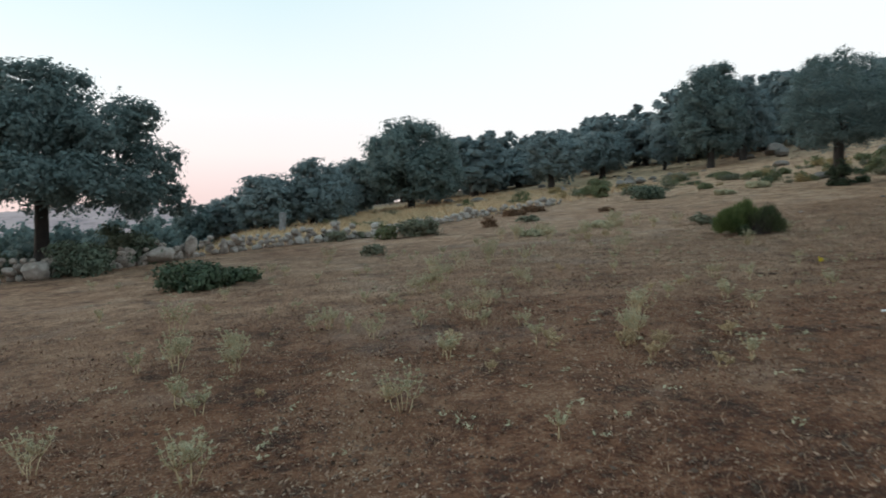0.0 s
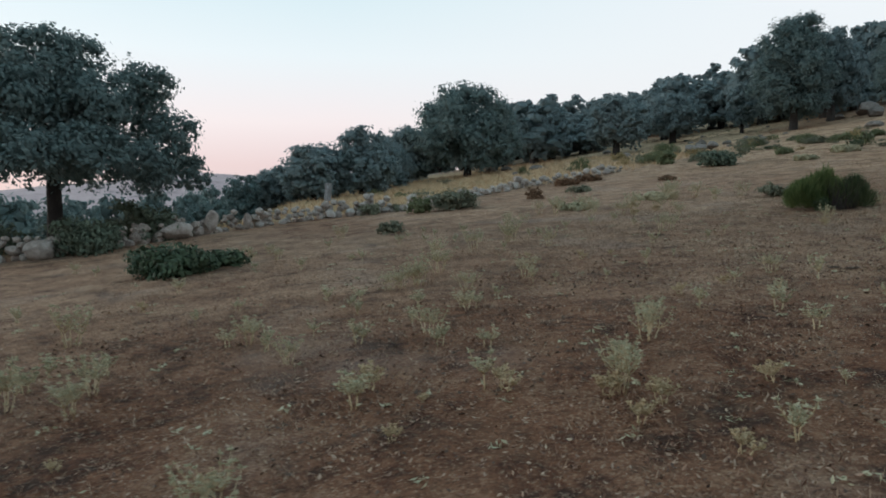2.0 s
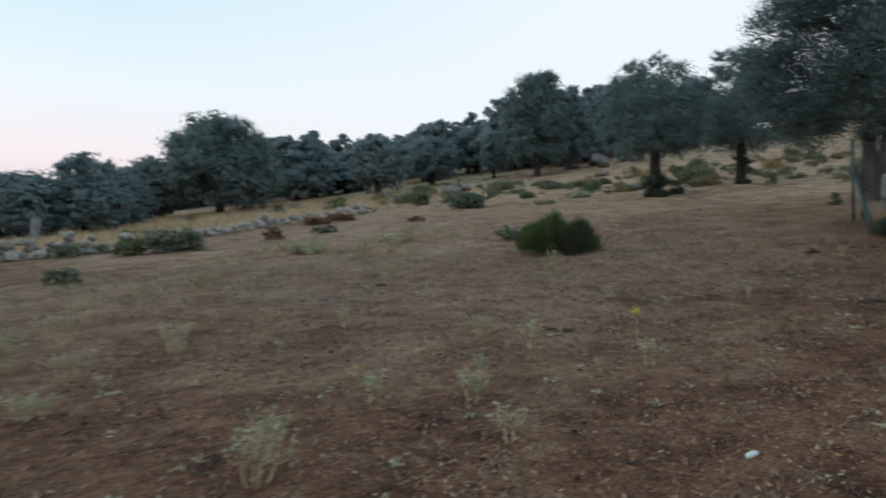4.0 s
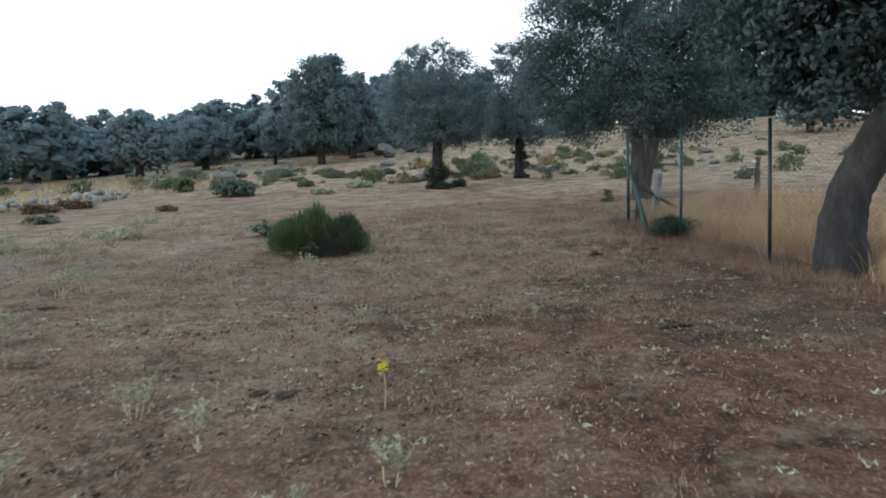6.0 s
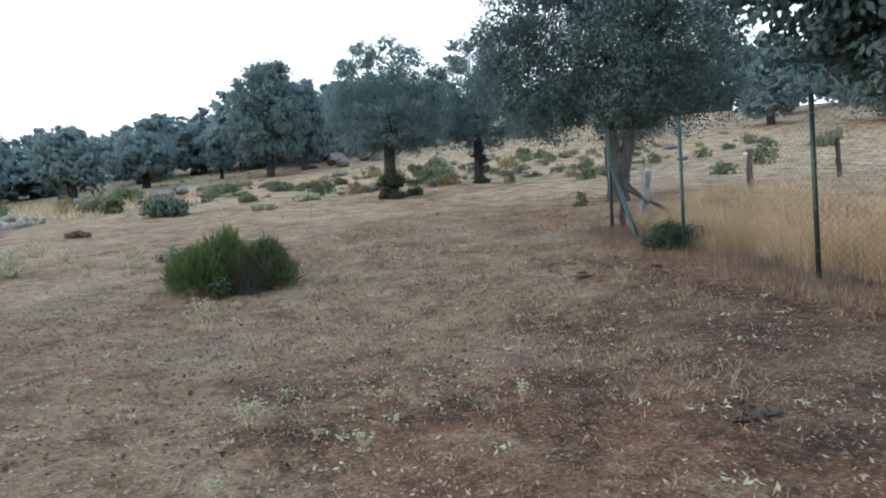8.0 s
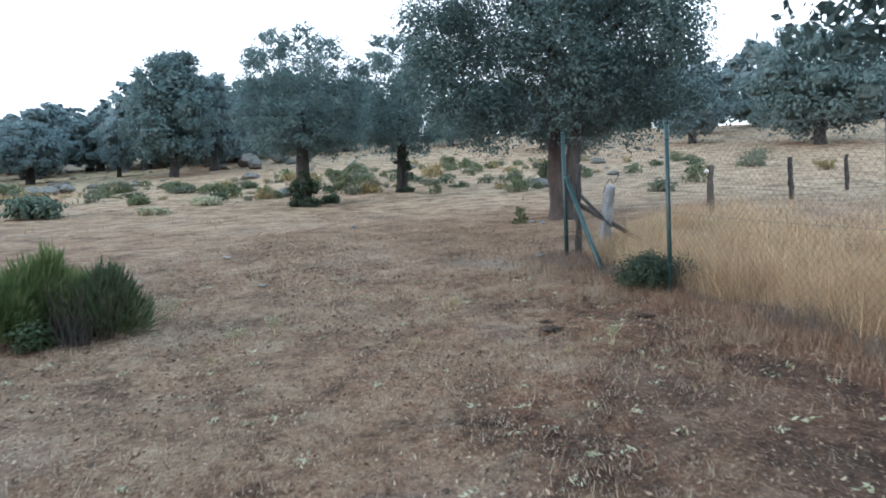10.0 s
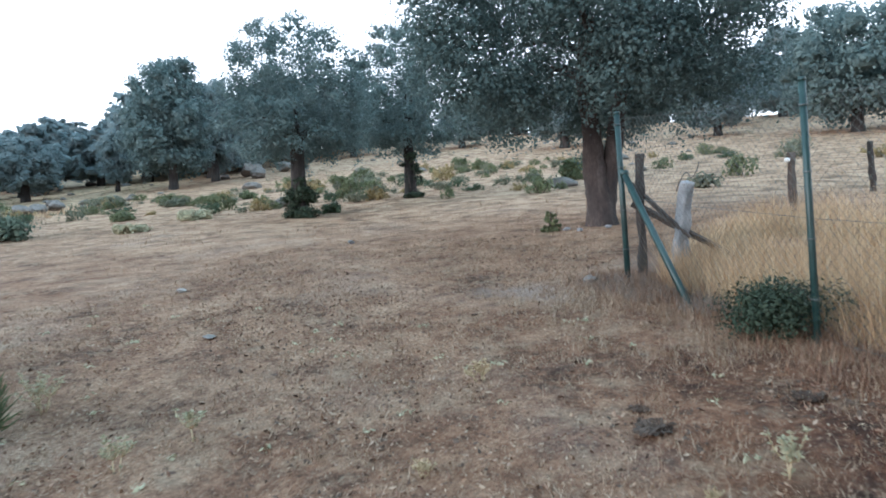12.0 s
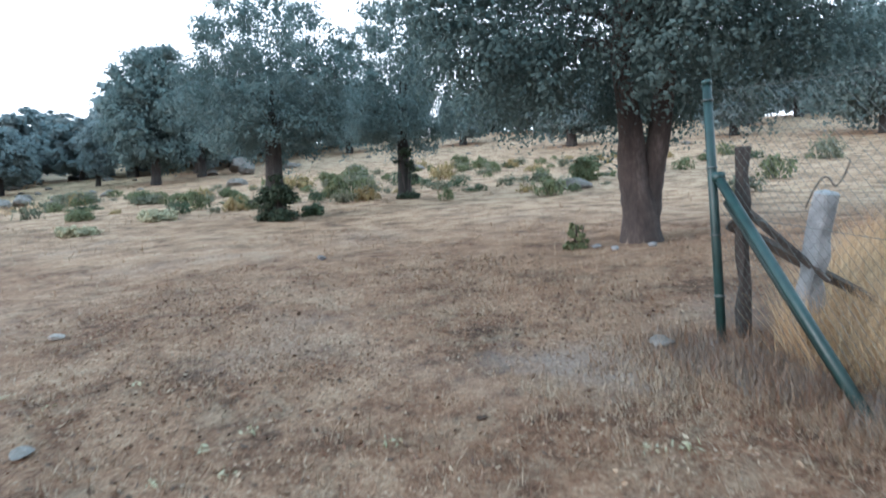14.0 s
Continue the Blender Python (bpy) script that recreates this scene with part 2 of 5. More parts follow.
    nt.links.new(d, yel.inputs[0])
    yellow = ramp_node(nt, f, [(0.36, (0.10, 0.085, 0.045)), (0.48, (0.27, 0.20, 0.105)), (0.62, (0.42, 0.33, 0.18))])
    col = mix_node(nt, math_node(nt, "MULTIPLY", yel.outputs[0], 0.85), col, yellow.outputs[0])
    # scrubby, greyer hillside
    hill = nt.nodes.new("ShaderNodeMapRange")
    hill.inputs[1].default_value, hill.inputs[2].default_value = 22.0, 36.0
    nt.links.new(X, hill.inputs[0])
    scrub = ramp_node(nt, mid.outputs[0], [(0.36, (0.15, 0.100, 0.066)), (0.46, (0.32, 0.205, 0.13)), (0.60, (0.50, 0.345, 0.225))])
    col = mix_node(nt, math_node(nt, "MULTIPLY", hill.outputs[0], 0.7), col, scrub.outputs[0])
    # dull heath far down the valley
    far = nt.nodes.new("ShaderNodeMapRange")
    far.inputs[1].default_value, far.inputs[2].default_value = 62.0, 85.0
    nt.links.new(Y, far.inputs[0])
    col = mix_node(nt, math_node(nt, "MULTIPLY", far.outputs[0], 0.8), col, (0.17, 0.135, 0.115))
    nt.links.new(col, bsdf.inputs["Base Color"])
    bsdf.inputs["Roughness"].default_value = 0.95
    bsdf.inputs["Specular IOR Level"].default_value = 0.15
    hgt = math_node(nt, "ADD", math_node(nt, "MULTIPLY", fine.outputs[0], 0.7), math_node(nt, "MULTIPLY", grit.outputs[0], 0.3))
    hgt = math_node(nt, "ADD", hgt, math_node(nt, "MULTIPLY", tone.outputs[0], 0.10))
    bump_node(nt, hgt, bsdf, 0.9, 0.06)
    return m


GROUND = ground_material()
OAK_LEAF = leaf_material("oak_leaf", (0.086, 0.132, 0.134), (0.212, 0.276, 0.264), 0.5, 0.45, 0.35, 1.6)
# same oak leaf with shade put into its colour, for the near oaks
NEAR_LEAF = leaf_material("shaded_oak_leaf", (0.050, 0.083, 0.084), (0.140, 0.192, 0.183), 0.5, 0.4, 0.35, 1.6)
# distance haze is put into this paler, bluer leaf of the far oaks
FAR_LEAF = leaf_material("hazed_oak_leaf", (0.134, 0.184, 0.194), (0.255, 0.315, 0.320), 0.6, 0.45, 0.35, 1.0)
BUSH_LEAF = leaf_material("bush_leaf", (0.030, 0.048, 0.029), (0.096, 0.132, 0.074), 0.55, 0.1)
BRAMBLE = leaf_material("bramble_leaf", (0.020, 0.032, 0.020), (0.075, 0.098, 0.062), 0.6, 0.1)
GREY_LEAF = leaf_material("grey_shrub_leaf", (0.085, 0.095, 0.066), (0.26, 0.26, 0.185), 0.7, 0.2)
GREEN_LEAF = leaf_material("green_shrub_leaf", (0.072, 0.088, 0.044), (0.215, 0.23, 0.125), 0.6, 0.25)
OCHRE_LEAF = leaf_material("ochre_shrub_leaf", (0.17, 0.125, 0.055), (0.40, 0.31, 0.16), 0.75, 0.2)
RUST_LEAF = leaf_material("rusty_dry_leaf", (0.085, 0.048, 0.030), (0.24, 0.145, 0.088), 0.8)
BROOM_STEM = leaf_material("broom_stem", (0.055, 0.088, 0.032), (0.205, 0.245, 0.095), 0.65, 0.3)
# broom stem colour with shade put in, for right-hand lobes and low growth
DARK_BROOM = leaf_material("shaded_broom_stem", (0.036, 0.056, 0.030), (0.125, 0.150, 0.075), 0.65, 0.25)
SHRUB_LEAF = leaf_material("dull_shrub_leaf", (0.050, 0.070, 0.050), (0.150, 0.182, 0.132), 0.65, 0.2)
THISTLE_LEAF = leaf_material("thistle_leaf", (0.26, 0.25, 0.155), (0.57, 0.535, 0.385), 0.75, 0.2)
THISTLE_DRY = leaf_material("dry_thistle_leaf", (0.30, 0.22, 0.12), (0.58, 0.48, 0.32), 0.8)
BARK = rough_material("oak_bark", [(0.3, (0.010, 0.0095, 0.009)), (0.5, (0.027, 0.024, 0.023)), (0.7, (0.065, 0.058, 0.053))], 5.0, 30.0, 0.95, 1.0, 0.05, (1, 1, 0.3))
CORK = rough_material("bare_oak_bark", [(0.3, (0.020, 0.0165, 0.016)), (0.5, (0.060, 0.046, 0.042)), (0.7, (0.145, 0.120, 0.110))], 4.0, 28.0, 0.95, 1.0, 0.05, (1, 1, 0.35))
STONE = rough_material("lichen_granite", [(0.3, (0.13, 0.11, 0.095)), (0.46, (0.25, 0.215, 0.19)), (0.58, (0.36, 0.325, 0.295)), (0.72, (0.46, 0.43, 0.385))], 5.0, 45.0, 0.9, 0.8, 0.02)
ROCK = rough_material("dull_granite", [(0.3, (0.065, 0.057, 0.051)), (0.48, (0.13, 0.115, 0.102)), (0.64, (0.215, 0.19, 0.172))], 5.0, 45.0, 0.9, 0.8, 0.02)
GRANITE = rough_material("pale_granite", [(0.3, (0.10, 0.10, 0.105)), (0.5, (0.205, 0.21, 0.22)), (0.7, (0.33, 0.335, 0.34))], 6.0, 70.0, 0.85, 0.7, 0.01)
OLD_WOOD = rough_material("weathered_wood", [(0.3, (0.022, 0.017, 0.015)), (0.5, (0.054, 0.041, 0.035)), (0.72, (0.12, 0.098, 0.082))], 6.0, 50.0, 0.9, 0.8, 0.015, (1, 1, 0.12))
GREEN_PAINT = rough_material("green_painted_steel", [(0.3, (0.008, 0.022, 0.021)), (0.55, (0.013, 0.042, 0.040)), (0.8, (0.04, 0.075, 0.072))], 8.0, 60.0, 0.45, 0.2, 0.004)
DARK_PAINT = rough_material("dark_green_steel", [(0.3, (0.006, 0.012, 0.010)), (0.55, (0.010, 0.022, 0.018)), (0.8, (0.025, 0.04, 0.035))], 8.0, 60.0, 0.5, 0.2, 0.004)
WIRE = rough_material("dull_wire", [(0.3, (0.05, 0.06, 0.058)), (0.7, (0.11, 0.12, 0.115))], 8.0, 60.0, 0.5, 0.1, 0.002)
CHALK = rough_material("white_ceramic", [(0.3, (0.6, 0.6, 0.58)), (0.7, (0.8, 0.8, 0.78))], 8.0, 60.0, 0.35, 0.1, 0.002)
DUNG = rough_material("dry_dung", [(0.3, (0.038, 0.024, 0.017)), (0.7, (0.125, 0.080, 0.056))], 12.0, 60.0, 0.95, 1.0, 0.03)
FLOWER = leaf_material("yellow_petal", (0.55, 0.42, 0.01), (0.75, 0.62, 0.03), 0.6)
SHORT_GRASS = blade_material("short_dry_grass", [(0.2, (0.085, 0.042, 0.026)), (0.45, (0.19, 0.093, 0.054)), (0.7, (0.30, 0.19, 0.118)), (0.95, (0.42, 0.33, 0.235))])
STRAW = blade_material("pale_straw", [(0.2, (0.17, 0.10, 0.062)), (0.5, (0.30, 0.205, 0.135)), (0.9, (0.44, 0.34, 0.24))])
DEAD_GRASS = blade_material("dead_grass", [(0.2, (0.06, 0.045, 0.038)), (0.5, (0.14, 0.11, 0.095)), (0.9, (0.30, 0.25, 0.21))])
LITTER = blade_material("leaf_and_straw_litter", [(0.2, (0.045, 0.024, 0.017)), (0.42, (0.155, 0.072, 0.042)), (0.62, (0.27, 0.175, 0.12)), (0.8, (0.36, 0.255, 0.18)), (0.98, (0.48, 0.385, 0.285))])
GOLD_GRASS = blade_material("golden_dry_grass", [(0.2, (0.25, 0.145, 0.080)), (0.5, (0.46, 0.315, 0.18)), (0.9, (0.66, 0.50, 0.32))])
# the far hills' haze is mixed into this pale pinkish colour
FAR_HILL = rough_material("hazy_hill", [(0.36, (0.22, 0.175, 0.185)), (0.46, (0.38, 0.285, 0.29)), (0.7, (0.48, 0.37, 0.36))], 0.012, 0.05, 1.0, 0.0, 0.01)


# ---- the lie of the land ----
HUMPS = ((-0.2005, 15.5, 9, 5, 4), (0.3316, 27, 4, 5, 5), (0.0581, 5, 11, 4, 4), (0.0804, 30, 30, 7, 7))


def eased(v, lo, hi, k=6.0):
    v = lo + k * np.logaddexp(0, (v - lo) / k)
    return hi - k * np.logaddexp(0, (hi - v) / k)


def lie(x, y):
    """Height of the pasture, which climbs to the east and north-east."""
    x, y = np.asarray(x, float), np.asarray(y, float)
    a, b = eased(x, -14, 95), eased(y, -14, 85)
    u, v = a / 10, b / 10
    z = -0.0622 + 0.8335 * u + 0.3403 * v + 0.102 * u * u + 0.0165 * u * v - 0.0033 * v * v
    for g, p, q, r, s in HUMPS:
        z = z + g * np.exp(-((a - p) / r) ** 2 - ((b - q) / s) ** 2)
    # the land falls away behind the wall to the north-west
    fall = np.clip((y - 25.5 - 0.25 * x) / 13, 0, 1) * np.clip((9 - x + 0.10 * (y - 26)) / 9, 0, 1)
    z = z - 3.4 * fall * fall * (3 - 2 * fall)
    dx, dy = x - a, y - b
    return z + 11.2 * np.tanh(dx / 160) - 9.0 * np.tanh(dy / 200) * np.where(dy > 0, 1, -0.5)


def ripple(x, y):
    return 0.018 * np.sin(2.1 * x + 1.3 * np.sin(1.7 * y)) * np.sin(1.9 * y + 1.1 * np.sin(1.3 * x)) + 0.03 * np.sin(0.61 * x + 0.8) * np.sin(0.53 * y + 1.9)


def top_of(x, y):
    return lie(x, y) + ripple(x, y)


def floor_at(x, y):
    return float(top_of(x, y))


# ---- mesh helpers ----
def mesh_of(name, verts, faces, material, smooth=False):
    me = bpy.data.meshes.new(name)
    verts = np.asarray(verts, np.float32)
    faces = np.asarray(faces, np.int32)
    n, k = faces.shape
    me.vertices.add(len(verts))
    me.vertices.foreach_set("co", verts.ravel())
    me.loops.add(n * k)
    me.loops.foreach_set("vertex_index", faces.ravel())
    me.polygons.add(n)
    me.polygons.foreach_set("loop_start", np.arange(0, n * k, k, dtype=np.int32))
    me.polygons.foreach_set("loop_total", np.full(n, k, np.int32))
    me.polygons.foreach_set("use_smooth", np.full(n, smooth, bool))
    me.update(calc_edges=True)
    me.materials.append(material)
    return me


def piece(name, mesh, parent=None, label=""):
    ob = new(name, mesh)
    if parent is not None:
        ob.parent = parent
    return tagged(ob, label)


def joined(chunks):
    vs, fs, at = [], [], 0
    for v, f in chunks:
        vs.append(v)
        fs.append(np.asarray(f) + at)
        at += len(v)
    return np.concatenate(vs), np.concatenate(fs)


def tube(path, radii, sides=8, wobble=0.0, rng=None):
    """A tapered, closed tube of quads along a path."""
    path = np.asarray(path, float)
    n = len(path)
    ring = []
    tang = np.gradient(path, axis=0)
    tang /= np.linalg.norm(tang, axis=1)[:, None] + 1e-9
    ref = np.array((1.0, 0, 0)) if abs(tang[0][2]) > 0.7 else np.array((0, 0, 1.0))
    ang = np.arange(sides) * 2 * math.pi / sides
    bumps = np.ones((n, sides))
    if wobble:
        bumps += (rng.random((n, sides)) - 0.5) * 2 * wobble
    for i in range(n):
        s = np.cross(tang[i], ref)
        s /= np.linalg.norm(s) + 1e-9
        c = np.cross(s, tang[i])
        ring.append(path[i] + (np.outer(np.cos(ang), s) + np.outer(np.sin(ang), c)) * (radii[i] * bumps[i])[:, None])
    v = np.concatenate(ring + [path[:1], path[-1:]])
    f = []
    for i in range(n - 1):
        for j in range(sides):
            k = (j + 1) % sides
            f.append((i * sides + j, i * sides + k, (i + 1) * sides + k, (i + 1) * sides + j))
    a, b = n * sides, n * sides + 1
    for j in range(0, sides, 2):
        k, l = (j + 1) % sides, (j + 2) % sides
        f.append((a, l, k, j))
        o = (n - 1) * sides
        f.append((b, o + j, o + k, o + l))
    return v, np.array(f)


def curve_path(points, steps=8):
    """Smooth line through a few points."""
    p = np.asarray(points, float)
    q = np.vstack([2 * p[0] - p[1], p, 2 * p[-1] - p[-2]])
    out = []
    for i in range(1, len(q) - 2):
        for s in np.linspace(0, 1, steps, endpoint=False):
            out.append(0.5 * (2 * q[i] + (q[i + 1] - q[i - 1]) * s + (2 * q[i - 1] - 5 * q[i] + 4 * q[i + 1] - q[i + 2]) * s * s + (3 * q[i] - q[i - 1] - 3 * q[i + 1] + q[i + 2]) * s ** 3))
    out.append(p[-1])
    return np.array(out)


def leaf_cards(at, facing, size, rng, slim=0.5, stray=0.5):
    """Small four-cornered leaves, folded along the middle."""
    n = len(at)
    nrm = facing + rng.normal(0, stray, (n, 3))
    nrm /= np.linalg.norm(nrm, axis=1)[:, None] + 1e-9
    a = np.cross(nrm, rng.normal(0, 1, (n, 3)))
    a /= np.linalg.norm(a, axis=1)[:, None] + 1e-9
    b = np.cross(nrm, a)
    s = (size * (0.65 + 0.7 * rng.random(n)))[:, None]
    v = np.stack([at - a * s, at + b * s * slim - nrm * s * 0.15, at + a * s, at - b * s * slim - nrm * s * 0.15], 1).reshape(-1, 3)
    f = np.arange(4 * n).reshape(n, 4)
    return v, f


def lump(rng, radius, squash=(1, 1, 1), level=2, rough=0.25):
    """A rough boulder as verts and faces."""
    bm = bmesh.new()
    bmesh.ops.create_icosphere(bm, subdivisions=level, radius=1.0)
    off = Vector(rng.random(3) * 50)
    for w in bm.verts:
        d = noise.noise(w.co * 1.3 + off) * rough * 1.4 + noise.noise(w.co * 3.1 + off) * rough * 0.5
        c = w.co * (1 + d)
        m = max(abs(c.x), abs(c.y), abs(c.z))
        c = c * (1 - 0.25 * max(0.0, m - 0.75))
        w.co = Vector((c.x * squash[0], c.y * squash[1], c.z * squash[2])) * radius
    v = np.array([w.co for w in bm.verts])
    f = np.array([[w.index for w in g.verts] for g in bm.faces])
    bm.free()
    # broken, flattish faces
    q = v / (radius * np.array(squash))
    for _ in range(9):
        n = rng.normal(0, 1, 3)
        n /= np.linalg.norm(n)
        over = np.maximum(q @ n - rng.uniform(0.55, 0.85), 0)
        q = q - np.outer(over * 0.9, n)
    return q * (radius * np.array(squash)), f


def quad_ball(steps=3):
    """A ball of even quads."""
    v, f = [], []
    for axis in range(3):
        for side in (-1, 1):
            at = len(v)
            for i in range(steps + 1):
                for j in range(steps + 1):
                    p = [0.0, 0.0, 0.0]
                    p[axis], p[(axis + 1) % 3], p[(axis + 2) % 3] = side, side * math.tan((i / steps * 2 - 1) * math.pi / 4), math.tan((j / steps * 2 - 1) * math.pi / 4)
                    v.append(p)
            for i in range(steps):
                for j in range(steps):
                    k = at + i * (steps + 1) + j
                    f.append((k, k + steps + 1, k + steps + 2, k + 1))
    v = np.array(v)
    return v / np.linalg.norm(v, axis=1)[:, None], np.array(f)


def crown_cards(lobes, count, size, rng, hollow=0.0, inner=0.25, sprig=24, loose=0.16, core=0.0, fill=1.35):
    """Leaves in sprigs over a set of lobes (x, y, z, r), gaps where the growth is thin; core fills dense far crowns."""
    lobes = np.asarray(lobes, float)
    area = lobes[:, 3] ** 2
    groups = max(8, count // sprig)
    pick = rng.choice(len(lobes), groups, p=area / area.sum())
    d = rng.normal(0, 1, (groups, 3))
    d /= np.linalg.norm(d, axis=1)[:, None]
    d[:, 2] = np.where((d[:, 2] < -0.3) & (rng.random(groups) < 0.5), -d[:, 2], d[:, 2])
    depth = np.where(rng.random(groups) < inner, 0.35 + 0.4 * rng.random(groups), 0.74 + 0.30 * rng.random(groups) ** 1.5)
    ph = pick * 1.7
    uneven = 1 + 0.10 * np.sin(5 * d[:, 0] + ph) * np.sin(6 * d[:, 1] + 2 * ph)
    heart = lobes[pick, :3] + d * (lobes[pick, 3] * depth * uneven)[:, None] * np.array((1, 1, 0.85))
    if hollow:
        g = np.sin(3.1 * heart[:, 0] + ph) * np.sin(3.7 * heart[:, 1]) * np.sin(3.4 * heart[:, 2] + 1.1)
        keep = g < hollow
        heart, d, depth, pick = heart[keep], d[keep], depth[keep], pick[keep]
    near = np.repeat(np.arange(len(heart)), sprig)
    wide = np.minimum(lobes[pick, 3] * loose, 0.30)[near]
    off = rng.normal(0, 1, (len(near), 3)) * wide[:, None] * np.array((1, 1, 0.7))
    at = heart[near] + off
    facing = d[near] * 0.5 + off / wide[:, None] * 0.75 + np.array((0, 0, 0.4))
    sz = np.where(depth[near] < 0.73, size * fill, size)
    bits = [leaf_cards(at, facing, sz, rng, 0.6, 0.3)]
    if core:
        ball, quads_ = quad_ball(2)
        for x, y, z, r in lobes:
            k = core * r * (1 + 0.3 * np.sin(7 * ball[:, 0] + 9 * x) * np.sin(8 * ball[:, 1] + 7 * z) + 0.25 * np.sin(9 * ball[:, 2] + 5 * y))
            bits.append((ball * k[:, None] * (1, 1, 0.85) + (x, y, z), quads_))
    return joined(bits)


def crown_lobes(rng, R, zb, H, n, big=0.42, squeeze=0.9):
    """Lobes spread through a domed crown."""
    out = [(0, 0, zb + (H - zb) * 0.45, R * 0.55)]
    for i in range(n):
        ang = i * 2.39996 + rng.random() * 0.6
        hgt = (i + 0.5) / n
        wide = max(0.05, 1 - (max(0.0, hgt - 0.28) / 0.78) ** 2.6) ** 0.5 * (0.82 + 0.18 * min(1, hgt / 0.2))
        r = R * big * (0.6 + 0.45 * rng.random()) * (1 - 0.25 * hgt)
        rad = max(0.0, R * wide * squeeze * (0.85 + 0.25 * rng.random()) - r)
        z = zb + r * 0.55 + (H - zb - r * 1.3) * hgt
        out.append((rad * math.cos(ang), rad * math.sin(ang), z, r))
    for i in range(6):
        ang, r = i * 1.05 + rng.random() * 0.5, R * big * 0.72
        out.append((R * 0.42 * math.cos(ang), R * 0.42 * math.sin(ang), zb + r * (0.5 + 0.3 * rng.random()), r))
    return out


def limb_to(rng, start, lobe, r0):
    s, e = np.array(start, float), np.array(lobe[:3], float)
    mid = (s + e) / 2 + np.array((*rng.normal(0, 0.12, 2), 0.25)) * np.linalg.norm(e - s) * 0.5
    p = curve_path([s, mid, e], 5)
    return tube(p, np.linspace(r0, r0 * 0.25, len(p)), 6, 0.08, rng)


def trunk_tube(rng, path, radii, sides=12):
    p = curve_path(path, 6)
    t = np.linspace(0, len(radii) - 1, len(p)) + 0.0
    r = np.interp(t, np.arange(len(radii)), radii)
    return tube(p, r, 16, 0.07, rng)


def tree(name, seed, at, height, radius, bare, trunk_r, leaves, size, lobes=None, n_lobes=16, leaf=None, bark=None,
         trunk_path=None, stems=None, limbs=6, hollow=0.35, label="", offset=(0, 0), big=0.42, girth=None, extra=(), core=0.0):
    """A broad evergreen oak: trunk (or stems), limbs and a leafy crown."""
    rng = np.random.default_rng(seed)
    leaf, bark = leaf or OAK_LEAF, bark or BARK
    base = new(name)
    base.location = (at[0], at[1], floor_at(*at) - 0.05)
    if lobes is None:
        lobes = [(x + offset[0], y + offset[1], z, r) for x, y, z, r in crown_lobes(rng, radius, bare, height, n_lobes, big)]
    lobes = list(lobes) + list(extra)
    fork = bare + (height - bare) * 0.18
    path = trunk_path or [(0, 0, -0.2), (0.03, 0.02, bare * 0.45), (offset[0] * 0.25, offset[1] * 0.25, fork)]
    rr = girth or [trunk_r * 1.25, trunk_r, trunk_r * 0.75]
    v, f = trunk_tube(rng, path, rr)
    piece("trunk", mesh_of("trunk", v, f, bark, True), base)
    for s in stems or ():
        v, f = trunk_tube(rng, s[0], s[1])
        piece("trunk", mesh_of("trunk", v, f, bark, True), base)
    tips = [path[-1]] + [s[0][-1] for s in stems or ()]
    order = sorted(range(len(lobes)), key=lambda i: -lobes[i][3])[:limbs]
    for j, i in enumerate(order):
        v, f = limb_to(rng, tips[j % len(tips)], lobes[i], trunk_r * 0.5)
        piece("limb", mesh_of("limb", v, f, bark, True), base)
    v, f = crown_cards(lobes, leaves, size, rng, hollow, core=core, **(dict(sprig=12, loose=0.2, fill=1.8) if core else {}))
    piece("crown", mesh_of("crown", v, f, leaf), base)
    return tagged(base, label, "tree")


# ---- the ground ----
def spread(lo, hi, dense_lo, dense_hi, step, far):
    mid = list(np.arange(dense_lo, dense_hi, step))
    up, down, s = [dense_hi], [dense_lo], step
    while up[-1] < hi:
        s *= far
        up.append(up[-1] + s)
    s = step
    while down[-1] > lo:
        s *= far
        down.append(down[-1] - s)
    return np.array(down[:0:-1] + mid + up)


gx = spread(-2600, 2600, -6, 42, 0.22, 1.10)
gy = spread(-2600, 2600, -4, 34, 0.22, 1.10)
GX, GY = np.meshgrid(gx, gy)
rng0 = np.random.default_rng(5)
GZ = top_of(GX, GY)
near = (GX > -7) & (GX < 43) & (GY > -5) & (GY < 35)
GZ = GZ + np.where(near, (rng0.random(GX.shape) - 0.5) * 0.022, 0)
nx, ny = len(gx), len(gy)
idx = np.arange(nx * ny).reshape(ny, nx)
quads = np.stack([idx[:-1, :-1], idx[:-1, 1:], idx[1:, 1:], idx[1:, :-1]], -1).reshape(-1, 4)
ground = piece("ground", mesh_of("ground", np.stack([GX, GY, GZ], -1).reshape(-1, 3), quads, GROUND, True))
tagged(ground, "dry reddish-brown pasture with short parched grass and bare soil", "ground", kind="structure")


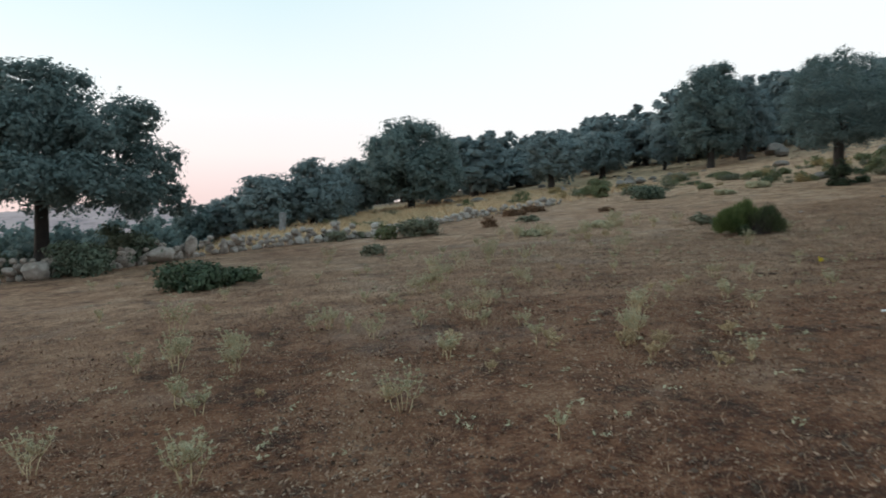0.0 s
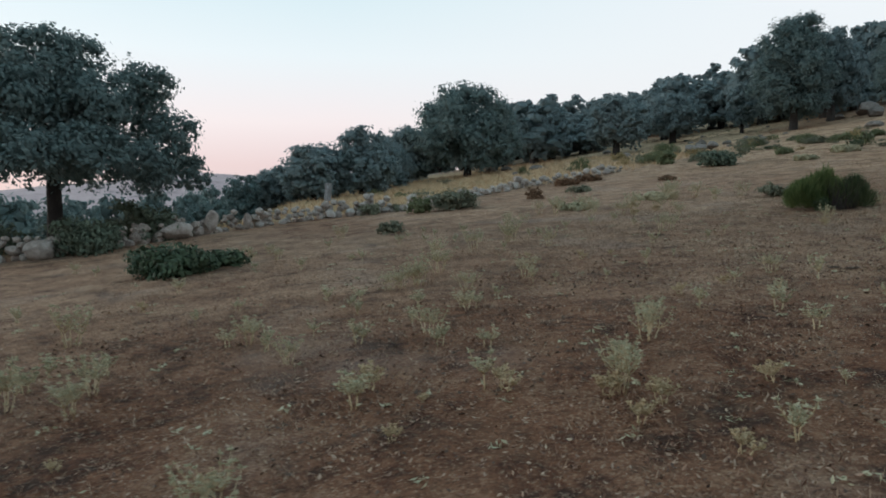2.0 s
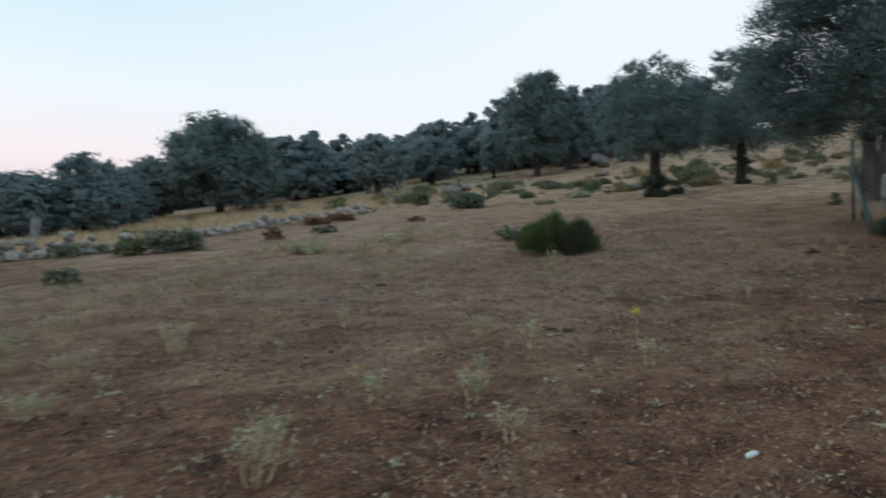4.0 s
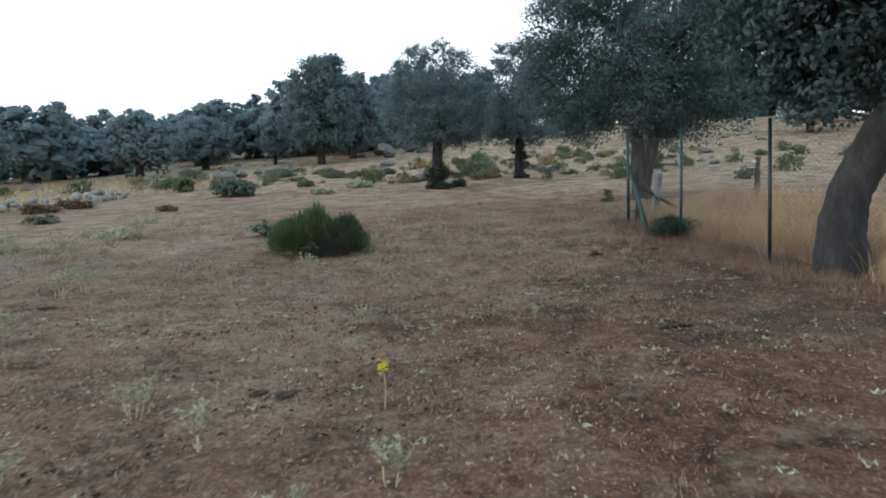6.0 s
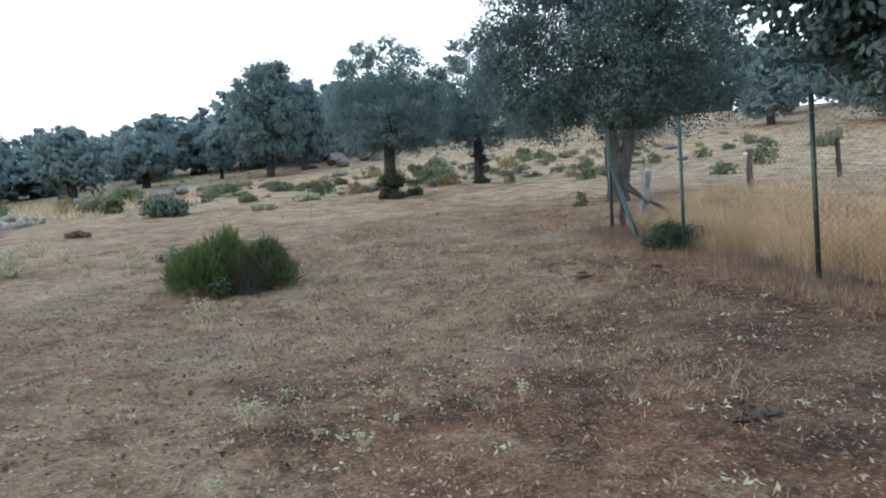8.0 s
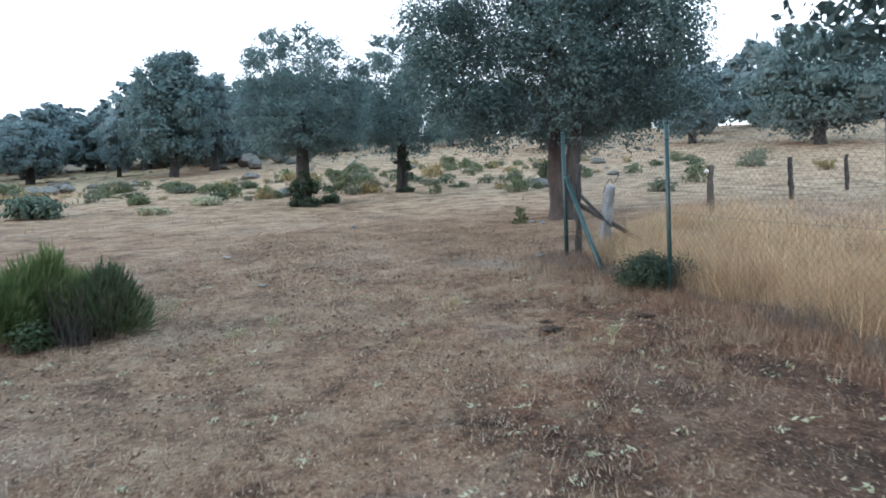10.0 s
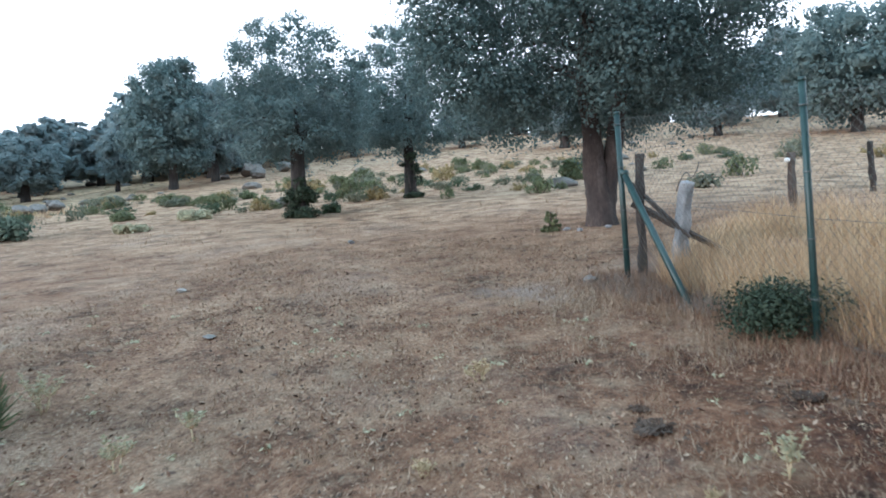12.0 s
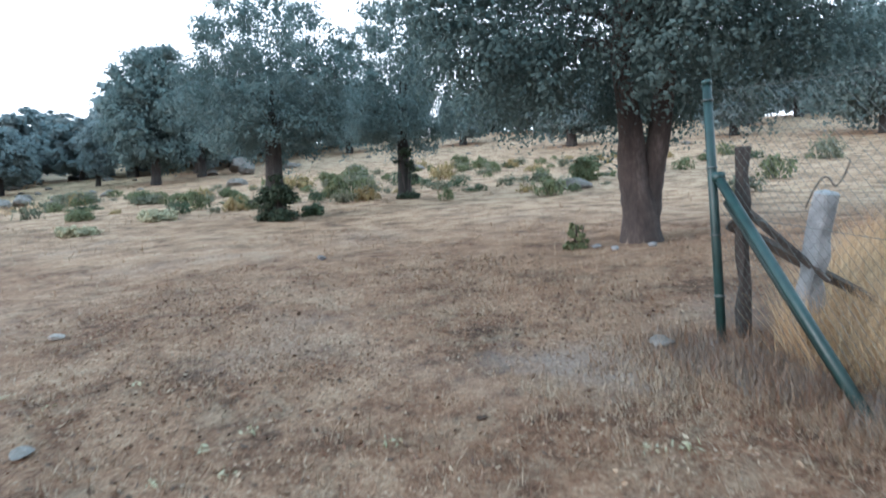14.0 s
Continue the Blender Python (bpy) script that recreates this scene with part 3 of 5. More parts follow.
# ---- distant hills ----
def far_range():
    n, rows = 160, 7
    v = []
    for j in range(rows):
        for i in range(n):
            az = radians(-75 + 150 * i / (n - 1))
            d = 1500 + 140 * j
            k = min(1.0, max(0.0, (az + 0.19) / 0.26))
            crest = 74 + 52 * k * k * (3 - 2 * k) + 5 * math.sin(az * 17 + 1) + 3 * math.sin(az * 41)
            z = -12 + (crest + 18) * math.sin(j / (rows - 1) * math.pi * 0.5) ** 1.3 + noise.noise(Vector((i * 0.31, j * 0.7, 3))) * 5
            v.append((d * math.sin(az), d * math.cos(az), z))
    f = [(j * n + i, j * n + i + 1, (j + 1) * n + i + 1, (j + 1) * n + i) for j in range(rows - 1) for i in range(n - 1)]
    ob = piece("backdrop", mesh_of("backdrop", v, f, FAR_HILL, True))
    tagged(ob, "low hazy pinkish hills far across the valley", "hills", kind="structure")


far_range()

# ---- oaks near the path ----
oak1_stems = [([(0.03, -0.05, 0.15), (0.07, -0.16, 0.95), (0.13, -0.31, 1.7), (0.2, -0.48, 2.9)], [0.20, 0.18, 0.165, 0.14])]
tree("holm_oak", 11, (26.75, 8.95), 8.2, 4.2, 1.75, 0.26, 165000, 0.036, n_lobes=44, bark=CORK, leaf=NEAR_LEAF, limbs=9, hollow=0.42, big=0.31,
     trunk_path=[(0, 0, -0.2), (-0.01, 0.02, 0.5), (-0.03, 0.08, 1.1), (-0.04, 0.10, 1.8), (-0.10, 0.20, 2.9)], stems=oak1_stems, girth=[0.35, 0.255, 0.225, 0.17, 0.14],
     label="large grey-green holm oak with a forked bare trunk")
# last four extra lobes, high and mostly unseen, are added to shade the ground
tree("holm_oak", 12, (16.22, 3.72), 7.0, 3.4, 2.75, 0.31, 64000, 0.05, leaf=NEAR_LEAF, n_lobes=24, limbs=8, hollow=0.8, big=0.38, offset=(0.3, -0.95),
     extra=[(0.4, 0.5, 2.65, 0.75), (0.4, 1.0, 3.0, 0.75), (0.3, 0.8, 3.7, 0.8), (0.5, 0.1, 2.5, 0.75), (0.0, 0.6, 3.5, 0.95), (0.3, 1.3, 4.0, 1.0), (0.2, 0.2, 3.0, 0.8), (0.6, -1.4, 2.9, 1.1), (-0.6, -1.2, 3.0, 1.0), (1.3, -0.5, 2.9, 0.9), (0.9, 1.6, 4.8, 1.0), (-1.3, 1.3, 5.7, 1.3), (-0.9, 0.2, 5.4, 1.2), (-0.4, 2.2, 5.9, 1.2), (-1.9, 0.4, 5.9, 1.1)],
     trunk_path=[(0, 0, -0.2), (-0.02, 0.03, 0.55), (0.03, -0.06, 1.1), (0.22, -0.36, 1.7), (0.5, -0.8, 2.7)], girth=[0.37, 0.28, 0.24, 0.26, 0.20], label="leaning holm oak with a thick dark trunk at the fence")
big_lobes = [(0, 0, 4.2, 2.3), (-0.3, -0.6, 6.5, 1.15), (-1.2, 0.2, 6.1, 1.2), (0.7, 0.2, 6.4, 1.1), (2.7, -0.2, 5.7, 1.0), (2.3, 0.3, 4.7, 1.4),
             (-2.4, -0.4, 5.0, 1.3), (-3.4, 0.3, 4.0, 1.3), (3.4, -0.3, 3.9, 1.1), (3.9, 0.1, 2.75, 0.8), (2.6, -1.4, 2.9, 1.1), (1.3, -2.4, 3.0, 1.2),
             (-0.3, -2.7, 2.9, 1.2), (-1.9, -2.2, 2.8, 1.2), (-3.4, -1.2, 2.8, 1.2), (-4.0, 0.6, 2.9, 1.0), (1.4, -1.5, 4.6, 1.3), (-1.0, -1.7, 4.7, 1.4),
             (0.4, 1.9, 4.8, 1.5), (2.0, 2.1, 3.4, 1.3), (-2.0, 2.2, 3.6, 1.4), (0.2, 3.0, 2.9, 1.2), (3.0, 1.2, 2.7, 0.9), (0.1, -1.0, 5.6, 1.2), (4.4, 0.2, 2.3, 0.45)]
big_lobes = [(x * 0.95, y, z * 0.87 + 0.1, r * 0.84) for x, y, z, r in big_lobes]
tree("holm_oak", 13, (-0.7, 24.2), 7.8, 4.8, 1.75, 0.22, 68000, 0.068, lobes=big_lobes, limbs=12, hollow=0.22,
     label="broad dark holm oak standing behind the dry-stone wall")
tree("holm_oak", 14, (32.2, 19.3), 6.5, 3.05, 1.75, 0.26, 54000, 0.043, n_lobes=34, limbs=9, hollow=0.16, big=0.36,
     label="rounded holm oak with shoots around its trunk")
tree("holm_oak", 15, (37.6, 17.8), 7.0, 2.8, 1.7, 0.22, 46000, 0.045, n_lobes=30, limbs=8, hollow=0.2, big=0.36,
     label="upright holm oak with a slender ivy-clad trunk")
tree("holm_oak", 16, (52.4, 43.4), 9.9, 4.0, 1.3, 0.34, 22000, 0.11, n_lobes=30, limbs=5, hollow=0.8, big=0.42, core=0.42, label="tall holm oak on the scrubby slope")
tree("holm_oak", 17, (27.5, 55.8), 8.2, 5.9, 0.9, 0.36, 26000, 0.12, n_lobes=34, limbs=5, hollow=0.8, big=0.36, core=0.42, label="wide dome-shaped holm oak beyond the stone wall")

tree("holm_oak", 18, (65.3, -2.1), 8.8, 6.0, 1.2, 0.4, 22000, 0.12, n_lobes=30, limbs=5, hollow=0.6, big=0.34, core=0.42, leaf=OAK_LEAF, label="spreading holm oak beyond the fenced field")

# ---- oaks further off ----
kinds = []
for s in range(4):
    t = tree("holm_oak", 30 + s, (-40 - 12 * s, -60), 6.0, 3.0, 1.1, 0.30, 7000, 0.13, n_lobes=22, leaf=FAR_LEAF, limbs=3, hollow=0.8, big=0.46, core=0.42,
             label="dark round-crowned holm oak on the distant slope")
    tagged(t, group="oaks on the slope")
    kinds.append(t)
wood_kinds = []
for s in range(3):
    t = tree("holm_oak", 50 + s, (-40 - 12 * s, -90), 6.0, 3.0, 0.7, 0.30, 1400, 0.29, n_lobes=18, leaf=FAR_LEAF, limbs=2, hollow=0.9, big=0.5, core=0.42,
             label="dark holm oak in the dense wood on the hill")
    tagged(t, group="oaks of the wood on the hill")
    wood_kinds.append(t)
FAR_OAKS = [(12.0, 47.0, 4.2, 2.7), (15.2, 46.3, 5.0, 2.5), (22.8, 58.5, 5.4, 2.6), (18.6, 52.5, 4.4, 2.5), (9.8, 49.5, 3.2, 2.0), (45.6, 72.1, 6.2, 3.2), (41.5, 53.2, 5.3, 3.0), (48.7, 53.9, 4.6, 2.8),
            (53.4, 49.9, 4.5, 1.6), (57.4, 43.8, 7.6, 2.7), (79.4, 5.3, 6.1, 3.6), (67.9, 17.8, 5.0, 3.5), (75.5, 29.2, 4.2, 3.0),
            (73.8, 40.2, 5.0, 3.0), (69.7, 6.4, 4.6, 2.8), (5.0, 54.4, 2.6, 1.7), (9.6, 64.0, 3.0, 2.2), (-16.0, 38.0, 4.4, 2.4), (-13.0, 48.0, 4.6, 2.4)]


def oak_copy(i, x, y, hgt, rad, rng, kinds=kinds):
    sx, sz = rad / 2.65, hgt / 5.5
    low = 0.7 if x < 24 else 0.05
    m = Matrix.Translation((x, y, floor_at(x, y) - low)) @ Matrix.Rotation(rng.random() * 6.28, 4, "Z") @ Matrix.Diagonal((sx, sx, sz, 1))
    return copy_thing(kinds[i % len(kinds)], m)


rng1 = np.random.default_rng(21)
for i, (x, y, hgt, rad) in enumerate(FAR_OAKS):
    oak_copy(i, x, y, hgt, rad, rng1)
# wood on the slope behind
wood = []


def plant_wood(count, x0, x1, y0, y1, gap, tries=3000):
    left = count
    for _ in range(tries):
        if not left:
            break
        x, y = rng1.uniform(x0, x1), rng1.uniform(y0, y1)
        if min([math.hypot(x - a[0], y - a[1]) for a in wood + FAR_OAKS] + [99]) > gap:
            wood.append((x, y))
            left -= 1


plant_wood(42, 36, 100, 60, 118, 5.0)
plant_wood(16, 60, 95, 46, 60, 5.0)
plant_wood(26, 84, 118, -50, 46, 5.0)
for i, (x, y) in enumerate(wood):
    oak_copy(i, x, y, rng1.uniform(6.0, 8.5) * (0.78 if x < 64 and y > 58 else 1.0), rng1.uniform(3.2, 4.4), rng1, wood_kinds)
# lower growth that closes the wood under the crowns
wood_front = len(wood)
plant_wood(32, 40, 104, 58, 122, 3.2)
plant_wood(10, 58, 100, 44, 60, 3.2)
plant_wood(12, 86, 122, -50, 46, 3.2)
for i, (x, y) in enumerate(wood[wood_front:]):
    oak_copy(i, x, y, rng1.uniform(3.0, 4.6), rng1.uniform(2.6, 3.8), rng1, wood_kinds)
# dark trees and thickets that stand below the stone wall
thickets = []
for s in range(2):
    t = tree("holm_oak", 60 + s, (-60 - 12 * s, -110), 6.0, 3.0, 0.5, 0.30, 3600, 0.17, n_lobes=20, leaf=OAK_LEAF, limbs=3, hollow=0.9, big=0.44, core=0.42,
             label="dark bushy holm oak below the dry-stone wall")
    tagged(t, group="oaks below the wall")
    thickets.append(t)
VALLEY = [(7.6, 48.5, 2.95, 1.39), (10.5, 55.2, 1.3, 1.6), (13.4, 66.9, 1.18, 1.73), (6.3, 59.7, 3.51, 1.21), (2.2, 37.8, 3.98, 1.38), (4.0, 42.8, 3.54, 1.29), (1.2, 34.8, 3.16, 1.04), (5.5, 45.7, 2.58, 1.15), (2.9, 32.8, 1.68, 0.92), (-1.2, 29.5, 1.71, 0.98), (7.9, 63.6, 1.95, 1.62), (-0.0, 41.7, 4.09, 1.39), (-1.7, 45.6, 4.13, 1.53), (-2.2, 39.5, 4.16, 1.46), (-4.2, 43.2, 4.31, 1.83), (-4.2, 37.1, 4.36, 1.57), (-6.7, 44.8, 4.38, 1.92), (4.1, 35.8, 1.99, 0.89), (1.4, 53.8, 3.77, 1.81), (9.7, 59.4, 0.97, 1.52)]
for i, (x, y, hgt, rad) in enumerate(VALLEY):
    sink = 0.12 * hgt
    m = Matrix.Translation((x, y, floor_at(x, y) - sink)) @ Matrix.Rotation(i * 1.3, 4, "Z") @ Matrix.Diagonal((rad / 2.3, rad / 2.3, (hgt + sink) / 5.0, 1))
    copy_thing(thickets[i % 2], m)
# low tree belt in the valley to the north
for i in range(18):
    x, y = -46 + i * 3.6 + rng1.uniform(-1.5, 1.5), 88 + rng1.uniform(-20, 26)
    oak_copy(i, x, y, rng1.uniform(1.2, 2.1), rng1.uniform(1.9, 2.9), rng1, wood_kinds)
for i, t in enumerate(kinds + wood_kinds + thickets):
    x, y = 88 + 6 * i, 62 + 8 * i
    t.location = (x, y, floor_at(x, y) - 0.05)


# ---- shrubs ----
def shrub_mesh(seed, radius, height, count, size, leaf, n=9, spiky=0.0):
    rng = np.random.default_rng(seed)
    lobes = []
    for i in range(n):
        a = i * 2.4 + rng.random()
        d = radius * math.sqrt((i + 0.3) / n) * 0.72
        r = radius * (0.34 + 0.2 * rng.random())
        r = min(r, height * 0.55)
        z = (height - r * 0.9) * (1 - 0.75 * (d / radius) ** 2) * (0.45 + 0.55 * rng.random())
        lobes.append((d * math.cos(a), d * math.sin(a), max(z, r * 0.25), r))
        if z > r * 0.7:
            lobes.append((d * math.cos(a) * 0.9, d * math.sin(a) * 0.9, r * 0.4, r))
    v, f = crown_cards(lobes, count, size, rng, 0.5, 0.3, sprig=10, loose=0.2)
    v[:, 2] = np.maximum(v[:, 2], -0.03)
    return mesh_of("foliage", v, f, leaf)


def stem_mesh(seed, radius, height, n=4):
    rng = np.random.default_rng(seed)
    bits = []
    for i in range(n):
        a, d = i * 2 * math.pi / n + rng.random(), radius * (0.3 + 0.4 * rng.random())
        p = curve_path([(0.05 * math.cos(a), 0.05 * math.sin(a), -0.08), (d * 0.5 * math.cos(a), d * 0.5 * math.sin(a), height * 0.3), (d * math.cos(a), d * math.sin(a), height * 0.7)], 2)
        bits.append(tube(p, np.linspace(0.018, 0.006, len(p)), 4))
    v, f = joined(bits)
    return mesh_of("stalk", v, f, OLD_WOOD, True)


def shrub(name, seed, x, y, radius, height, leaf, label, count=1200, size=0.05, group=""):
    base = new(name)
    base.location = (x, y, floor_at(x, y) - 0.02)
    piece("stalk", stem_mesh(seed, radius, height), base)
    piece("foliage", shrub_mesh(seed, radius, height, count, size, leaf), base)
    return tagged(base, label, "shrub", group)


shrub("shrub", 101, 2.25, 14.6, 0.95, 0.66, BUSH_LEAF, "low dark-green evergreen bush alone on dry grass", 5200, 0.045)
shrub("shrub", 128, 3.25, 15.0, 0.5, 0.4, BUSH_LEAF, "low dark-green evergreen growth trailing from a bush", 1500, 0.045)
shrub("shrub", 102, 7.5, 17.7, 0.5, 0.36, GREY_LEAF, "small grey-green bush on the parched pasture", 1300, 0.035)
shrub("shrub", 103, 11.9, 23.5, 1.05, 0.82, GREY_LEAF, "rounded grey-green shrub in front of the stone wall", 3200, 0.055)
shrub("shrub", 104, 10.7, 23.9, 0.55, 0.75, GREEN_LEAF, "yellow-green broom shrub beside a grey one", 1400, 0.05)
shrub("shrub", 105, 9.6, 26.3, 0.5, 0.62, GREY_LEAF, "small dark shrub growing against the wall stones", 1200, 0.045)
shrub("shrub", 106, 10.75, 26.5, 0.38, 0.46, GREY_LEAF, "tiny dark shrub growing against the wall stones", 800, 0.045)
shrub("shrub", 107, 0.3, 21.7, 1.05, 1.3, SHRUB_LEAF, "rounded grey-green bush leaning on the dry-stone wall", 5200, 0.05)
shrub("shrub", 108, 1.7, 24.4, 1.2, 1.55, SHRUB_LEAF, "tall dull grey-green shrub behind the dry-stone wall", 3200, 0.07)
shrub("shrub", 109, -2.6, 25.2, 1.2, 1.25, SHRUB_LEAF, "dull grey-green shrub under the broad oak", 2800, 0.07)
shrub("shrub", 110, -5.0, 25.0, 1.5, 1.4, SHRUB_LEAF, "dark wide shrub beside the broad oak", 3000, 0.075)
shrub("shrub", 111, 27.6, 26.9, 1.05, 1.02, SHRUB_LEAF, "dark domed bush on the open slope", 3200, 0.07)
shrub("shrub", 112, 30.0, 33.3, 0.62, 0.98, GREEN_LEAF, "bright green upright bush on the slope", 1800, 0.07)
shrub("shrub", 113, 17.45, 14.7, 0.5, 0.42, GREY_LEAF, "low dark bush next to the broom", 1600, 0.035)
shrub("shrub", 114, 15.5, 24.0, 0.42, 0.6, RUST_LEAF, "small half-dried rusty bush on the pasture", 900, 0.045)
shrub("shrub", 115, 20.5, 29.4, 0.9, 0.5, RUST_LEAF, "patch of dried rust-brown bracken by the wall", 1700, 0.05)
shrub("shrub", 116, 22.3, 30.2, 0.8, 0.45, RUST_LEAF, "patch of dried rust-brown bracken by the wall", 1500, 0.05)
shrub("shrub", 117, 19.65, 6.55, 0.58, 0.55, BRAMBLE, "dark green bramble growing at the fence post foot", 9000, 0.0145)
shrub("shrub", 118, 20.25, 6.2, 0.4, 0.34, BRAMBLE, "small green bramble growing through the wire fence", 4200, 0.0145)
shrub("shrub", 119, 42.8, 12.4, 0.65, 1.15, GREEN_LEAF, "bright green bush beyond the forked oak", 1800, 0.06)
shrub("shrub", 120, 44.2, 12.9, 0.5, 0.8, GREEN_LEAF, "bright green bush beyond the forked oak", 1200, 0.06)
shrub("shrub", 121, 36.4, 7.2, 0.68, 0.5, GREY_LEAF, "grey low shrub inside the fenced field", 1300, 0.05)
shrub("shrub", 122, 32.1, 19.2, 0.72, 1.25, BRAMBLE, "dark leafy shoots around an oak trunk", 4200, 0.04)
shrub("shrub", 127, 32.05, 19.15, 0.42, 1.75, BRAMBLE, "tall dark shoots climbing an oak trunk", 2600, 0.04)
shrub("shrub", 123, 33.5, 18.9, 0.42, 0.5, BUSH_LEAF, "small round dark bush beside an oak", 1000, 0.05)
shrub("shrub", 124, 37.5, 17.65, 0.46, 1.9, BRAMBLE, "ivy and shoots climbing an oak trunk", 3000, 0.042)
shrub("shrub", 125, 26.45, 9.85, 0.22, 0.55, GREEN_LEAF, "thin upright tuft at the forked oak's foot", 420, 0.04)
shrub("shrub", 126, 17.9, 24.6, 0.55, 0.4, GREY_LEAF, "small grey shrub on the parched pasture", 900, 0.05)

small = []
for i, (leaf, word) in enumerate(((GREY_LEAF, "grey-green"), (GREEN_LEAF, "olive-green"), (BUSH_LEAF, "dark green"), (OCHRE_LEAF, "ochre half-dried"))):
    s = shrub("shrub", 150 + i, 40 + i * 3, 30, 1.0, 0.8, leaf, f"low {word} shrub on the stony slope", 620, 0.062, "shrubs on the slope")
    small.append(s)
rng2 = np.random.default_rng(77)
SAGE = "pale silvery cushion of sage on the dry slope"
OLIVE = "olive-green rounded shrub on the dry slope"
SLOPE_BUSHES = [(21.6, 23.7, 0.42, 0.24, RUST_LEAF, "small rust-brown dried bush on the pasture"), (32.1, 23.5, 0.7, 0.35, THISTLE_LEAF, SAGE), (32.9, 24.2, 0.8, 0.4, THISTLE_LEAF, SAGE),
                (29.2, 23.3, 0.6, 0.35, THISTLE_LEAF, SAGE), (13.3, 18.0, 0.6, 0.3, THISTLE_LEAF, SAGE), (15.8, 17.6, 0.7, 0.3, THISTLE_LEAF, SAGE), (40.6, 36.8, 1.3, 0.75, GREY_LEAF, OLIVE),
                (31.6, 36.2, 1.1, 0.9, GREEN_LEAF, OLIVE), (39.0, 43.8, 1.2, 1.0, GREEN_LEAF, OLIVE), (40.2, 29.8, 0.6, 0.6, GREEN_LEAF, OLIVE), (40.3, 32.3, 0.7, 0.7, GREEN_LEAF, OLIVE),
                (33.0, 27.7, 0.5, 0.45, GREEN_LEAF, OLIVE), (42.1, 28.9, 0.5, 0.5, GREEN_LEAF, OLIVE), (56.3, 22.5, 0.7, 0.9, GREEN_LEAF, OLIVE), (53.7, 20.3, 0.7, 0.75, GREEN_LEAF, OLIVE),
                (50.1, 26.6, 0.75, 0.9, GREEN_LEAF, OLIVE), (48.0, 27.1, 0.65, 0.75, GREEN_LEAF, OLIVE), (38.9, 30.6, 0.9, 0.5, GREY_LEAF, OLIVE)]


def clear_of_oaks(x, y, gap):
    return all(math.hypot(x - a[0], y - a[1]) > gap for a in FAR_OAKS + [(32.2, 19.3), (37.6, 17.8), (52.4, 43.4), (27.5, 55.8), (26.75, 8.95)])


for i, (x, y, r, h, leaf, word) in enumerate(SLOPE_BUSHES):
    shrub("shrub", 400 + i, x, y, r, h, leaf, word, int(1400 + 1500 * r), 0.045)
spots = []
while len(spots) < 300:
    x, y = rng2.uniform(24, 80), rng2.uniform(-12, 66)
    scrub_line = 38.5 - 0.36 * (y - 10) if y > 10 else 38.5 + 0.3 * (10 - y)
    if x < scrub_line or y > 30 + 0.9 * x or not clear_of_oaks(x, y, 1.2):
        continue
    spots.append((x, y, 0.3 + 0.65 * rng2.random() ** 1.6, rng2.choice(4, p=(0.40, 0.38, 0.12, 0.10))))
while len(spots) < 480:
    x, y = rng2.uniform(33, 60), rng2.uniform(11, 42)
    if x < 39.5 - 0.36 * (y - 10) or not clear_of_oaks(x, y, 1.0):
        continue
    spots.append((x, y, 0.26 + 0.45 * rng2.random() ** 1.5, rng2.choice(4, p=(0.34, 0.30, 0.10, 0.26))))
spots.sort(key=lambda q: math.hypot(q[0] - 20, q[1] - 10))
masses = [[], [], [], []]
for i, (x, y, k, kind_no) in enumerate(spots):
    m = Matrix.Translation((x, y, floor_at(x, y) - 0.03)) @ Matrix.Rotation(rng2.random() * 6.28, 4, "Z") @ Matrix.Diagonal((k * 0.85, k * 0.85, k * rng2.uniform(0.85, 1.5), 1))
    if i < 215:
        copy_thing(small[kind_no], m)
        continue
    src = small[kind_no].children[1].data
    co = np.empty(len(src.vertices) * 3, np.float32)
    src.vertices.foreach_get("co", co)
    r = np.array(m)
    masses[kind_no].append((co.reshape(-1, 3) @ r[:3, :3].T + r[:3, 3], np.arange(len(src.vertices)).reshape(-1, 4)))
for chunk, leaf, word in zip(masses, (GREY_LEAF, GREEN_LEAF, BUSH_LEAF, OCHRE_LEAF), ("grey-green", "olive-green", "dark green", "ochre half-dried")):
    tagged(piece("slope_scrub", mesh_of("slope_scrub", *joined(chunk), leaf)), f"scattered {word} scrub higher on the stony hillside", "scrub", kind="stuff")
for _ in range(34):
    x, y = rng2.uniform(-12, 24), rng2.uniform(31, 60)
    k = rng2.uniform(0.3, 0.8)
    if y < 27 + 0.35 * max(x, 0) + 1.5:
        continue
    copy_thing(small[rng2.choice(3, p=(0.45, 0.4, 0.15))], Matrix.Translation((x, y, floor_at(x, y) - 0.03)) @ Matrix.Diagonal((k, k, k * 0.9, 1)))
for s, (x, y) in zip(small, ((46, 24), (47.5, 30), (44, 20.5), (45, 27))):
    s.location = (x, y, floor_at(x, y) - 0.03)


